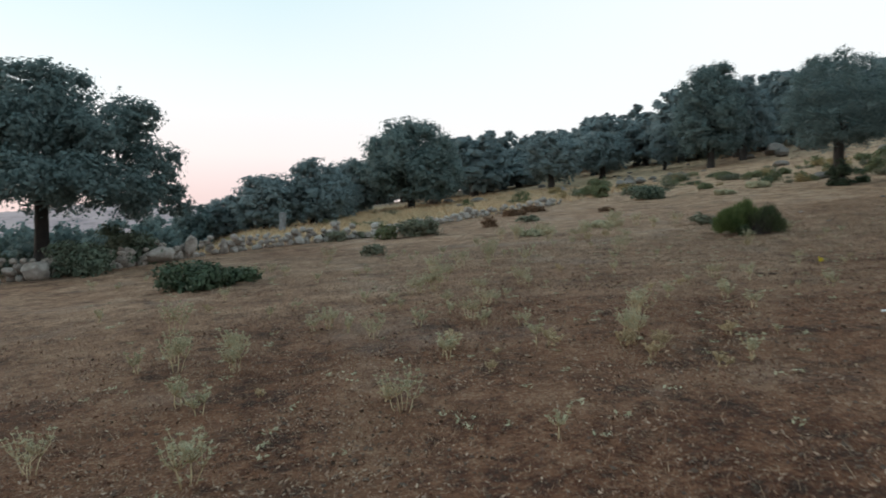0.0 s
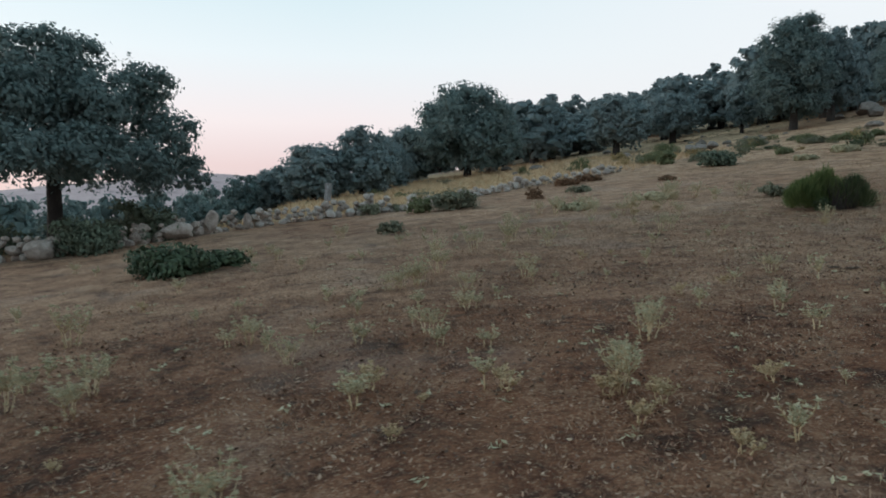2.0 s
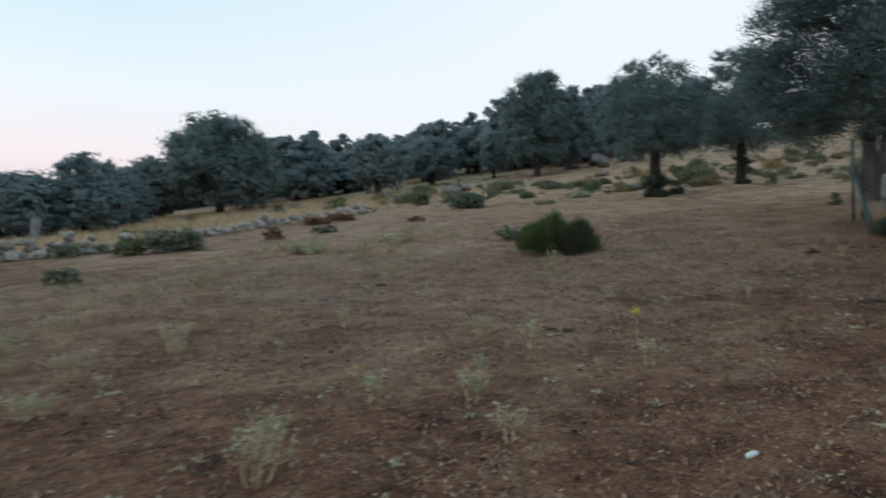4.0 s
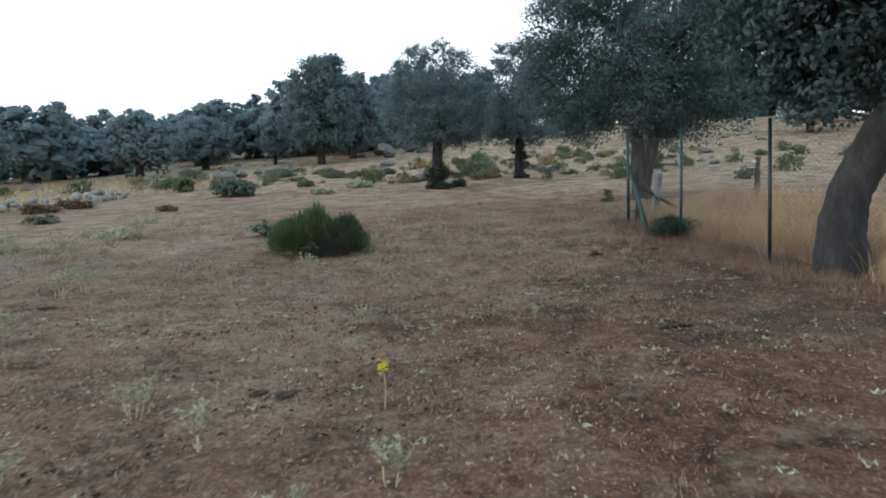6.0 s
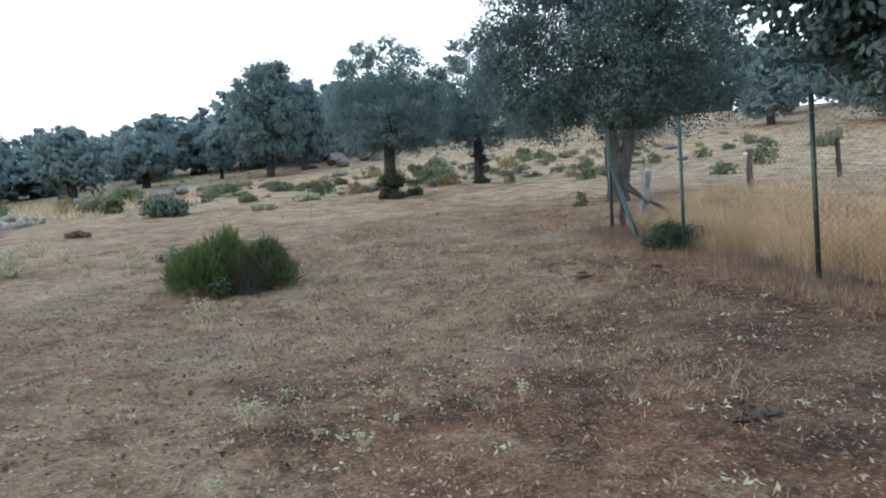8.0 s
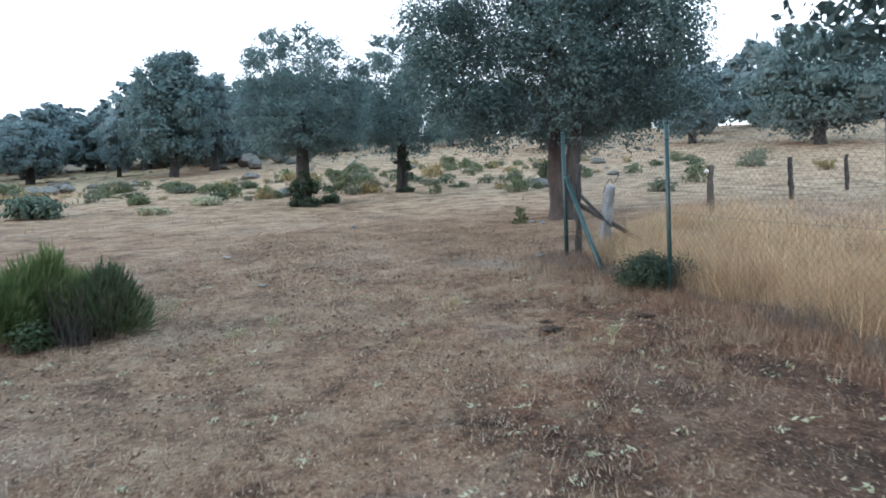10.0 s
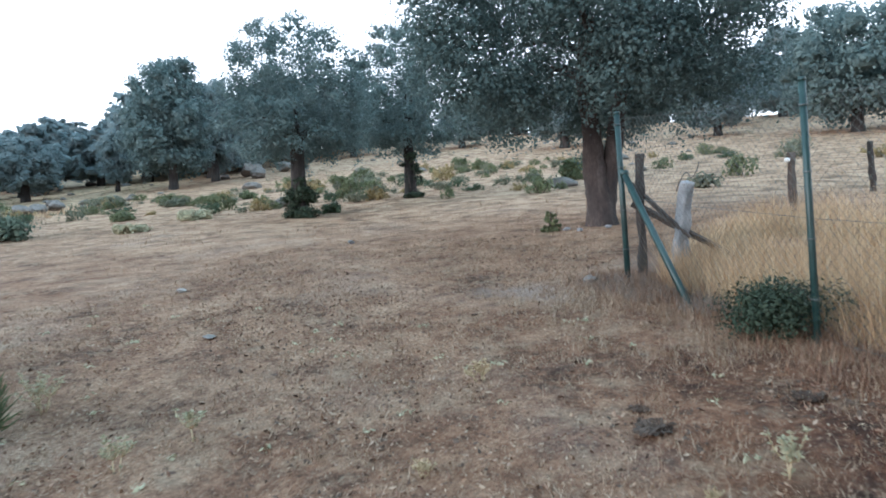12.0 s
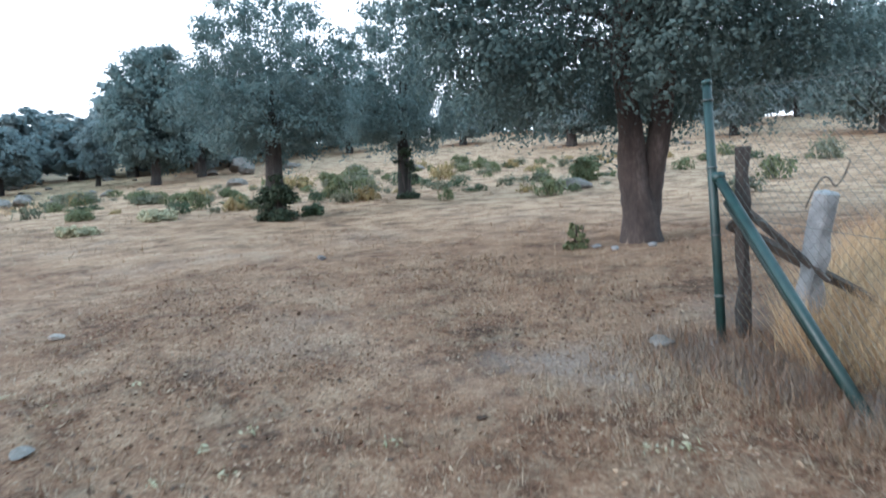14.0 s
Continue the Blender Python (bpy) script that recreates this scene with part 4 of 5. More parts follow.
# ---- the broom bush ----
def broom_bush(x, y, radius, height):
    rng = np.random.default_rng(8)
    base = new("broom_bush")
    base.location = (x, y, floor_at(x, y) - 0.02)
    tops = []
    for cx, cy, r, h, n in ((-0.38, 0.31, 0.32, 0.74, 3200), (-0.50, 0.40, 0.24, 0.56, 1500), (0.06, 0.14, 0.20, 1.06, 1600), (-0.12, 0.22, 0.24, 0.92, 1500), (0.22, 0.0, 0.24, 0.78, 1400),
                            (0.38, -0.30, 0.26, 0.84, 1900), (0.50, -0.42, 0.22, 0.52, 1000), (0.28, 0.28, 0.28, 0.66, 900)):
        d = rng.normal(0, 1, (n, 3))
        d /= np.linalg.norm(d, axis=1)[:, None]
        d[:, 2] = np.where(d[:, 2] < -0.75, -d[:, 2], d[:, 2])
        deep = (0.4 + 0.6 * rng.random(n) ** 0.6)[:, None]
        p0 = np.array((cx, cy, height * h * 0.36)) + d * deep * np.array((r * 1.1, r * 1.1, height * h * 0.46))
        grow = d * 0.55 + np.array((0, 0, 0.85)) + rng.normal(0, 0.22, (n, 3))
        p1 = p0 + grow / np.linalg.norm(grow, axis=1)[:, None] * (0.07 + 0.17 * rng.random(n) ** 1.5)[:, None]
        p0[:, 2] = np.maximum(p0[:, 2], 0.0)
        w = np.cross(p1 - p0, rng.normal(0, 1, (n, 3)))
        w = w / (np.linalg.norm(w, axis=1)[:, None] + 1e-9) * 0.007
        mid = (p0 + p1) / 2
        v = np.stack([p0, mid + w, p1, mid - w], 1).reshape(-1, 3)
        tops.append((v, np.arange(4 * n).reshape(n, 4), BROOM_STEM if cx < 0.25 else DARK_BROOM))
    for v, f, look_of in tops:
        piece("foliage", mesh_of("foliage", v, f, look_of), base)
    bits = []
    for i in range(130):
        a, q = rng.random() * 6.283, rng.random()
        f0 = np.array((0.05 + 0.55 * (rng.random() - 0.4), -0.15 - 0.45 * (rng.random() - 0.4), 0.0))
        t0 = f0 + np.array((0.22 * math.cos(a), 0.22 * math.sin(a), 0.25 + 0.45 * q))
        bits.append(tube([f0, (f0 + t0) / 2 + rng.normal(0, 0.03, 3), t0], [0.006, 0.004, 0.002], 4))
    v, f = joined(bits)
    tagged(piece("dead_growth", mesh_of("dead_growth", v, f, OLD_WOOD), base, "dark tangle of dead twigs"), kind="stuff")
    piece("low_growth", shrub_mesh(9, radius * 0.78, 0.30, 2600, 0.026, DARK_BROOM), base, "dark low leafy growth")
    return tagged(base, "bright green broom bush with upright wispy stems", "bush")


broom_bush(16.0, 12.0, 0.95, 1.02)


# ---- dry-stone wall ----
def stone_wall():
    rng = np.random.default_rng(4)
    base = new("stone_wall")
    forms = [mesh_of("stone", *lump(rng, 1.0, (1.0, 0.85, 0.72 + 0.1 * (i % 3)), 2 if i < 3 else 1, 0.16), STONE) for i in range(9)]
    line = curve_path([(-9, 23.6), (-5, 22.4), (-2.7, 22.2), (-0.8, 22.0), (1.3, 23.1), (3.7, 25.3), (5.4, 26.1), (7.5, 26.7), (9.4, 26.9), (11.3, 26.4),
                       (13.3, 27.9), (16.7, 30.0), (20.1, 31.9), (22.4, 31.9), (26.7, 33.5)], 40)
    run, s = 0.0, 0.0
    for i in range(1, len(line)):
        step = float(np.linalg.norm(line[i] - line[i - 1]))
        run += step
        s += step
        size = 0.21 + 0.19 * rng.random() ** 1.3
        if s < size * 1.12:
            continue
        s = 0.0
        x, y = line[i]
        tall = 0.62 if run < 21 else 0.32
        tall *= 0.65 + 0.6 * rng.random()
        z = floor_at(x, y) - 0.06
        top, layer = z, 0
        while top < z + tall and layer < 4:
            k = size * (1 - 0.14 * layer) * (0.85 + 0.3 * rng.random())
            ob = new("stone", forms[rng.integers(9)])
            ob.parent = base
            ob.matrix_basis = Matrix.Translation((x + rng.normal(0, 0.10), y + rng.normal(0, 0.12), top + k * 0.55)) @ Euler((rng.normal(0, 0.2), rng.normal(0, 0.2), rng.random() * 6.28)).to_matrix().to_4x4() @ Matrix.Diagonal((k, k, k * 0.9, 1))
            top += k * 0.95
            layer += 1
    return tagged(base, "tumbled dry-stone wall of lichened granite", "wall")


def boulder(seed, x, y, r, squash, label, name="boulder", mat=None, turn=0.0, sink=0.25, lean=0.0):
    rng = np.random.default_rng(seed)
    v, f = lump(rng, r, squash, 3, 0.2)
    ob = piece(name, mesh_of(name, v, f, mat or STONE, False))
    ob.matrix_basis = pose(x, y, floor_at(x, y) + r * squash[2] * (1 - sink), 0, lean, turn)
    return tagged(ob, label, "rock")


stone_wall()
boulder(1, 3.75, 24.95, 0.42, (0.72, 0.32, 1.05), "upright pale slab standing in the dry-stone wall", "stone_slab", None, 20, 0.12)
boulder(2, 4.95, 25.35, 0.33, (0.45, 0.3, 1.0), "small pointed slab standing in the dry-stone wall", "stone_slab", None, 10, 0.12)
boulder(3, -0.75, 21.45, 0.42, (0.9, 0.7, 0.85), "large pale boulder at the foot of the wall", turn=30)
boulder(4, -2.1, 21.7, 0.40, (1.0, 0.7, 0.7), "grey boulder at the foot of the wall", turn=80)
boulder(5, 2.6, 23.9, 0.6, (1.1, 0.6, 0.55), "broad earth-coloured boulder in the wall", turn=40)
boulder(6, 60.2, 42.4, 1.1, (1.5, 0.9, 0.6), "large weathered granite outcrop on the slope", mat=ROCK, turn=20)
boulder(7, 63.0, 41.0, 0.9, (1.4, 0.9, 0.6), "weathered granite outcrop on the slope", mat=ROCK, turn=70)
boulder(8, 57.6, 39.8, 0.8, (1.2, 0.9, 0.7), "low granite outcrop on the slope", mat=ROCK, turn=50)
boulder(43, 7.73, 4.13, 0.04, (1.6, 0.6, 0.4), "small white stone lying on brown soil", "stone", CHALK)
boulder(44, 20.92, 13.8, 0.07, (1.3, 0.8, 0.5), "pale stone lying in dry grass", "stone", STONE)
boulder(46, 21.60, 8.35, 0.11, (1.4, 0.9, 0.5), "dark grey stone half buried at the fence end", "stone", ROCK, 20, 0.5)
boulder(45, 18.97, 11.66, 0.11, (1.6, 0.7, 0.16), "flat dull stone lying in dry grass", "stone", ROCK, 40)
boulder(9, 25.55, 13.72, 0.07, (1.2, 0.9, 0.7), "small pale stone lying in dry grass", mat=GRANITE)
rocks = [boulder(20 + i, 38 + i, 40, 0.5, (1.2, 0.9, 0.7), "grey half-buried boulder on the slope", mat=ROCK, turn=33 * i) for i in range(3)]
made = 0
while made < 60:
    x, y = rng2.uniform(26, 74), rng2.uniform(8, 62)
    if x < 39 - 0.3 * (y - 10) or not clear_of_oaks(x, y, 1.0):
        continue
    k = 0.35 + 1.0 * rng2.random() ** 2
    ob = copy_thing(rocks[made % 3], Matrix.Translation((x, y, floor_at(x, y) + 0.06 * k)) @ Matrix.Rotation(rng2.random() * 6.28, 4, "Z"))
    ob.scale = (k, k, k * 0.85)
    tagged(ob, group="boulders on the slope")
    made += 1
boulder(40, 26.0, 9.25, 0.07, (1.2, 0.9, 0.55), "small pale stone at the forked oak's foot", "stone", GRANITE)
boulder(41, 26.1, 8.75, 0.07, (1.2, 0.9, 0.55), "small pale stone at the forked oak's foot", "stone", GRANITE, 50)
boulder(42, 26.3, 9.55, 0.07, (1.2, 0.9, 0.55), "small pale stone at the forked oak's foot", "stone", GRANITE, 90)


# ---- posts and fence ----
def squared_post(name, foot, top, w, d, mat, label, category="post", rough=0.012, seed=0):
    """A rough-hewn four-sided post between two points."""
    rng = np.random.default_rng(seed)
    a, b = np.array(foot, float), np.array(top, float)
    bm = bmesh.new()
    n = 9
    up = (b - a) / np.linalg.norm(b - a)
    s = np.cross(up, (0.57, -0.82, 0.05))
    s /= np.linalg.norm(s)
    c = np.cross(up, s)
    rings = []
    for i in range(n):
        p = a + (b - a) * i / (n - 1)
        k = 1.0 - 0.12 * i / (n - 1)
        rings.append([bm.verts.new(p + s * (u * w / 2 * k + rng.normal(0, rough)) + c * (q * d / 2 * k + rng.normal(0, rough))) for u, q in ((-1, -1), (1, -1), (1, 1), (-1, 1))])
    for i in range(n - 1):
        for j in range(4):
            bm.faces.new((rings[i][j], rings[i][(j + 1) % 4], rings[i + 1][(j + 1) % 4], rings[i + 1][j]))
    bm.faces.new(rings[0][::-1])
    bm.faces.new(rings[-1])
    bmesh.ops.recalc_face_normals(bm, faces=bm.faces)
    bmesh.ops.bevel(bm, geom=[e for e in bm.edges], offset=min(w, d) * 0.10, segments=1, affect="EDGES")
    me = bpy.data.meshes.new(name)
    bm.to_mesh(me)
    bm.free()
    me.materials.append(mat)
    return tagged(new(name, me), label, category)


POSTS = [(15.6, 1.2), (17.0, 4.63), (19.28, 6.3), (21.68, 7.92)]


def wire_fence():
    base = new("wire_fence")
    rng = np.random.default_rng(3)
    feet = [np.array((x, y, floor_at(x, y))) for x, y in POSTS]
    for i, p in enumerate(feet):
        lean = np.array(((0, 0, 0), (-0.06, 0.0, 0), (0.03, 0, 0), (0.03, 0.03, 0))[i])
        h = (2.0, 2.02, 2.0, 1.94)[i]
        r = 0.026 if i < 3 else 0.034
        line = np.array([p - (0, 0, 0.3), p + lean * 0.5 + (0, 0, h * 0.5), p + lean + (0, 0, h)])
        post = piece("post", mesh_of("post", *tube(line, [r, r, r], 10), GREEN_PAINT if i > 1 else DARK_PAINT, True), base, "green steel fence post")
        cap = np.array([p + lean + (0, 0, h - 0.02), p + lean + (0, 0, h + 0.012)])
        piece("cap", mesh_of("cap", *tube(cap, [r * 1.15, r * 1.0], 10), GREEN_PAINT, True), post)
        for z in (0.35, 0.8, 1.3, 1.8):
            c = p + lean * z / h + np.array((0, 0, z))
            piece("wire_tie", mesh_of("wire_tie", *tube([c - (0, 0, 0.006), c + (0, 0, 0.006)], [r * 1.25, r * 1.25], 8), WIRE, True), post)
    for i in range(3):
        a, b = feet[i], feet[i + 1]
        along = b - a
        length = math.hypot(along[0], along[1])
        e = along / length
        n = np.array((e[1], -e[0], 0)) * 0.032
        top, bits = 1.84, []
        gap = 0.082
        steps = int((length + top) / gap)
        for k in range(steps):
            for d in (1, -1):
                u0 = k * gap - top
                if d == -1:
                    u0 += top
                # line from (u0, 0) rising to (u0 + d * top, top), clipped to the panel
                lo, hi = 0.0, top
                if d == 1:
                    lo, hi = max(0.0, -u0), min(top, length - u0)
                else:
                    lo, hi = max(0.0, u0 - length), min(top, u0)
                if hi - lo < 0.05:
                    continue
                q = [a + e * (u0 + d * z) + np.array((0, 0, 0.04 + z)) + n * (1.0 + 0.08 * d) for z in (lo, hi)]
                bits.append(tube(q, [0.0012, 0.0012], 4))
        v, f = joined(bits)
        piece("chain_link", mesh_of("chain_link", v, f, WIRE), base, "dull diamond wire netting")
        for z in (0.06, 0.95, 1.86):
            q = [a + np.array((0, 0, z)) + n, (a + b) / 2 + np.array((0, 0, z - 0.015)) + n, b + np.array((0, 0, z)) + n]
            piece("strand", mesh_of("strand", *tube(q, [0.0022] * 3, 4), WIRE), base)
    f = feet[3]
    g = np.array((20.38, 7.16, floor_at(20.38, 7.16) - 0.1))
    top = f + np.array((0.0, -0.02, 1.22))
    piece("brace", mesh_of("brace", *tube([top, (top + g) / 2, g], [0.036] * 3, 10), GREEN_PAINT, True), base, "slanting green steel brace")
    top2, g2 = top + np.array((0.03, -0.05, -0.18)), g + np.array((0.25, 0.02, 0.04))
    piece("brace", mesh_of("brace", *tube([top2, (top2 + g2) / 2, g2], [0.028] * 3, 8), DARK_PAINT, True), base, "dark slanting steel brace")
    piece("clamp", mesh_of("clamp", *tube([top - (0, 0, 0.03), top + (0.0, 0.0, 0.04)], [0.05, 0.05], 10), GREEN_PAINT, True), base)
    return tagged(base, "green steel posts with wire netting at the field edge", "fence")


wire_fence()


def on(x, y, z=0.0):
    return (x, y, floor_at(x, y) + z)


squared_post("granite_post", on(21.89, 7.42, -0.15), (21.57, 7.22, 3.60), 0.155, 0.14, GRANITE, "leaning pale granite fence post in dry grass", seed=1)
wooden = squared_post("wooden_post", on(21.86, 7.78, -0.2), (21.74, 7.72, 3.98), 0.09, 0.09, OLD_WOOD, "weathered wooden post beside the steel fence end", seed=2)
squared_post("plank", (21.78, 7.84, 3.42), (22.0, 6.72, 2.70), 0.085, 0.04, OLD_WOOD, "weathered plank slanting from post to ground", "plank", 0.006, 3)
squared_post("plank", (21.80, 7.86, 3.66), (21.62, 7.22, 2.98), 0.05, 0.04, OLD_WOOD, "thin dark plank slanting behind the steel brace", "plank", 0.005, 4)
for i, (x, y, h, dx) in enumerate(((26.1, 5.75, 0.98, 0.05), (30.9, 3.72, 1.12, 0.03), (36.2, 1.5, 1.15, 0.0))):
    z = floor_at(x, y)
    p = squared_post("wooden_post", (x, y, z - 0.2), (x + dx, y, z + h), 0.11, 0.10, OLD_WOOD, "short weathered wooden post in the fenced field", seed=10 + i)
    tagged(p, group="posts of the old inner fence")
    if i == 0:
        v, f = tube([(x - 0.06, y + 0.03, z + h - 0.14), (x - 0.11, y + 0.06, z + h - 0.14), (x - 0.16, y + 0.09, z + h - 0.14)], [0.02, 0.045, 0.03], 8)
        q = piece("insulator", mesh_of("insulator", v, f, CHALK, True), None, "white ceramic insulator")
        q.parent = p
squared_post("granite_post", on(11.7, 41.9, -0.2), on(11.75, 41.9, 1.18), 0.42, 0.3, GRANITE, "upright pale granite stone in yellow grass", rough=0.025, seed=5)


wire_path = curve_path([(21.66, 7.34, 3.50), (21.60, 7.29, 3.62), (21.57, 7.22, 3.70), (21.52, 7.17, 3.63), (21.53, 7.11, 3.71), (21.50, 7.08, 3.80)], 6)
tagged(piece("loose_wire", mesh_of("loose_wire", *tube(wire_path, [0.006] * len(wire_path), 5, 0.3, np.random.default_rng(2)), OLD_WOOD, True)),
       "bent rusty wire twisted over the granite post", "wire")


# ---- thistles ----
def thistle_kind(seed, wide, tall, n, leaf, label):
    """Straw-coloured stalks that fork into branches with spiny tufts at their ends."""
    rng = np.random.default_rng(seed)
    base = new("thistle")
    stems, cards = [], []

    def spines(p, m, low, high):
        k = rng.normal(0, 1, (m, 3))
        k[:, 2] = np.abs(k[:, 2]) * 0.6
        k /= np.linalg.norm(k, axis=1)[:, None]
        size = low + (high - low) * rng.random(m)
        at = p + k * size[:, None] * 0.8
        side = np.cross(k, rng.normal(0, 1, (m, 3)))
        side /= np.linalg.norm(side, axis=1)[:, None] + 1e-9
        s = size[:, None]
        v = np.stack([at - k * s, at + side * s * 0.38, at + k * s * 1.2, at - side * s * 0.38], 1).reshape(-1, 3)
        cards.append((v, np.arange(4 * m).reshape(m, 4)))

    for i in range(n):
        a = i * 2.4 + rng.random()
        d = wide * (0.1 + 0.5 * rng.random()) if n > 1 else wide * 0.1
        fork = tall * (0.3 + 0.2 * rng.random())
        f0 = np.array((d * 0.4 * math.cos(a), d * 0.4 * math.sin(a), -0.03))
        f1 = np.array((d * math.cos(a), d * math.sin(a), fork))
        stems.append(tube([f0, (f0 + f1) / 2 + rng.normal(0, 0.008, 3), f1], [0.0065, 0.0055, 0.005], 4))
        spines((f0 + f1) / 2, 3, 0.012, 0.024)
        for j in range(rng.integers(4, 8)):
            b = a + j * 2.4 + rng.random() * 0.8
            reach = wide * (0.25 + 0.45 * rng.random())
            tip = f1 + np.array((reach * math.cos(b), reach * math.sin(b), tall * (0.22 + 0.36 * rng.random())))
            p = curve_path([f1, f1 + (tip - f1) * (0.6, 0.6, 0.4), tip], 2)
            stems.append(tube(p, np.linspace(0.0042, 0.002, len(p)), 4))
            for q, m in zip(p[1:], (2, 5, 8, 13)):
                spines(q, m, 0.008, 0.019)
    v, f = joined(stems)
    tagged(piece("stalk", mesh_of("stalk", v, f, THISTLE_DRY, True), base, "straw-coloured forked stalk"), kind="stuff")
    v, f = joined(cards)
    piece("spiny_leaves", mesh_of("spiny_leaves", v, f, leaf), base)
    return tagged(base, label, "thistle", "thistles on the pasture")


PALE = "pale grey-green spiny thistle on bare reddish soil"
big_kinds = [thistle_kind(201 + i, 0.24, 0.38, 5, THISTLE_LEAF, "large " + PALE) for i in range(3)]
low_kinds = [thistle_kind(211 + i, 0.12, 0.22, 1 + i % 2, THISTLE_LEAF, "small " + PALE) for i in range(4)]
dry_kinds = [thistle_kind(221 + i, 0.12, 0.18, 3, THISTLE_DRY, "withered straw-coloured thistle on dry soil") for i in range(2)]
rng3 = np.random.default_rng(99)
BIG = [(1.4, 6.7), (5.0, 9.8), (6.6, 9.3), (5.05, 5.2), (5.9, 5.95), (2.2, 4.6), (4.8, 4.9), (5.7, 5.7), (2.8, 8.0), (5.1, 7.95), (4.8, 9.7), (0.6, 4.1), (1.5, 7.2), (-0.2, 4.9), (11.1, 11.8), (13.5, 14.0), (14.1, 10.6), (17.1, 11.6), (9.0, 7.4), (5.6, 9.0)]
LOW = [(0.6, 7.3), (0.9, 5.6), (1.1, 8.0), (1.6, 7.7), (2.6, 8.0), (2.9, 7.6), (3.4, 7.8), (3.2, 5.7), (4.6, 6.5), (5.2, 7.9), (4.3, 9.3), (4.4, 7.8), (3.7, 7.3), (4.3, 6.8),
       (5.1, 3.8), (6.9, 6.4), (9.4, 7.8), (8.6, 5.7), (5.3, 10.0), (5.7, 8.4), (4.6, 6.4), (7.4, 5.9), (7.9, 6.3), (7.0, 5.2), (8.8, 6.6), (4.1, 5.5), (3.2, 5.8), (8.4, 9.0), (9.0, 5.5), (8.1, 7.1),
       (9.8, 7.5), (16.5, 10.2), (13.0, 6.5), (17.0, 10.1), (17.1, 6.7), (0.8, 5.9), (2.7, 3.4)]
DRY = [(4.9, 4.6), (4.7, 4.9), (4.6, 4.45), (4.2, 5.4), (7.2, 7.0), (5.7, 4.5), (11.4, 5.3), (13.8, 10.4), (12.7, 7.4), (2.2, 4.9), (3.4, 6.0)]


def plant(kind_list, x, y, low, high):
    k = rng3.uniform(low, high) * (0.6 if 9.2 < x < 16 and y < 9.5 else 1.0)
    m = Matrix.Translation((x, y, floor_at(x, y) - 0.01)) @ Matrix.Rotation(rng3.random() * 6.28, 4, "Z") @ Matrix.Diagonal((k, k, k * rng3.uniform(0.85, 1.15), 1))
    copy_thing(kind_list[rng3.integers(len(kind_list))], m)


for x, y in BIG:
    plant(big_kinds, x, y, 0.65, 0.95)
for x, y in LOW:
    plant(low_kinds, x, y, 0.7, 1.25)
for x, y in DRY:
    plant(dry_kinds, x, y, 0.7, 1.2)
for _ in range(60):
    x, y = rng3.uniform(0, 12), rng3.uniform(7, 18)
    if abs(x - 16) < 1.4 and abs(y - 12) < 1.4 or math.hypot(x - 2.2, y - 14.6) < 1.3:
        continue
    plant(big_kinds if rng3.random() < 0.35 else low_kinds, x, y, 0.6, 1.1)
for _ in range(40):
    x, y = rng3.uniform(1, 19), rng3.uniform(3.5, 11)
    if x < 9 or rng3.random() < 0.3:
        plant(dry_kinds if x > 8 or rng3.random() < 0.5 else low_kinds, x, y, 0.4, 0.8)
for _ in range(16):
    plant(big_kinds, rng3.uniform(12, 17), rng3.uniform(15, 20), 0.9, 1.4)
for i, t in enumerate(big_kinds + low_kinds + dry_kinds):
    x, y = 6.6 + 0.9 * i, 12.4 + 0.35 * i
    t.location = (x, y, floor_at(x, y) - 0.01)


# ---- small things on the soil ----
def dung_pat(seed, x, y, r):
    rng = np.random.default_rng(seed)
    v, f = lump(rng, r * 0.8, (1.1, 0.8, 0.11), 4, 0.9)
    v = v + rng.normal(0, r * 0.05, v.shape)
    ob = piece("dung_pat", mesh_of("dung_pat", v, f, DUNG))
    ob.location = on(x, y, 0.01)
    tagged(ob, "dried dark crumbly cow dung on the pasture", "dung", "dung on the pasture")


DUNG_AT = [(9.8, 6.93, 0.13), (9.72, 7.1, 0.08), (13.05, 5.08, 0.22), (17.65, 7.33, 0.18), (18.12, 6.5, 0.16), (20.05, 9.25, 0.06), (10.7, 11.4, 0.1), (17.9, 7.45, 0.1)]
for i, (x, y, r) in enumerate(DUNG_AT):
    dung_pat(300 + i, x, y, r)


def yellow_flower(x, y):
    rng = np.random.default_rng(6)
    base = new("wildflower")
    base.location = on(x, y)
    p = curve_path([(0, 0, -0.03), (0.02, 0.01, 0.14), (0.0, 0.02, 0.27)], 5)
    piece("stem", mesh_of("stem", *tube(p, np.linspace(0.005, 0.003, len(p)), 5), THISTLE_DRY, True), base)
    for i in range(3):
        at = np.array(p[-1]) + rng.normal(0, 0.018, (14, 3))
        piece("flower_head", mesh_of("flower_head", *leaf_cards(at, np.tile((0, 0, 1.0), (14, 1)), np.full(14, 0.016), rng), FLOWER), base)
    tagged(base, "single yellow wildflower on a dry stalk", "flower")


yellow_flower(9.92, 6.2)


# ---- dry grass ----
def blades(at, low, high, width, lean, rng):
    n = len(at)
    a = rng.random(n) * 6.283
    h = low + (high - low) * rng.random(n) ** 1.4
    d = np.stack([np.cos(a), np.sin(a), np.zeros(n)], 1)
    w = np.stack([-np.sin(a), np.cos(a), np.zeros(n)], 1) * (width * (0.6 + 0.8 * rng.random(n)))[:, None]
    tip = at + d * (h * lean * (0.3 + rng.random(n)))[:, None] + np.stack([0 * h, 0 * h, h], 1)
    v = np.stack([at - w, at + w, tip], 1).reshape(-1, 3)
    return v, np.arange(3 * n).reshape(n, 3)


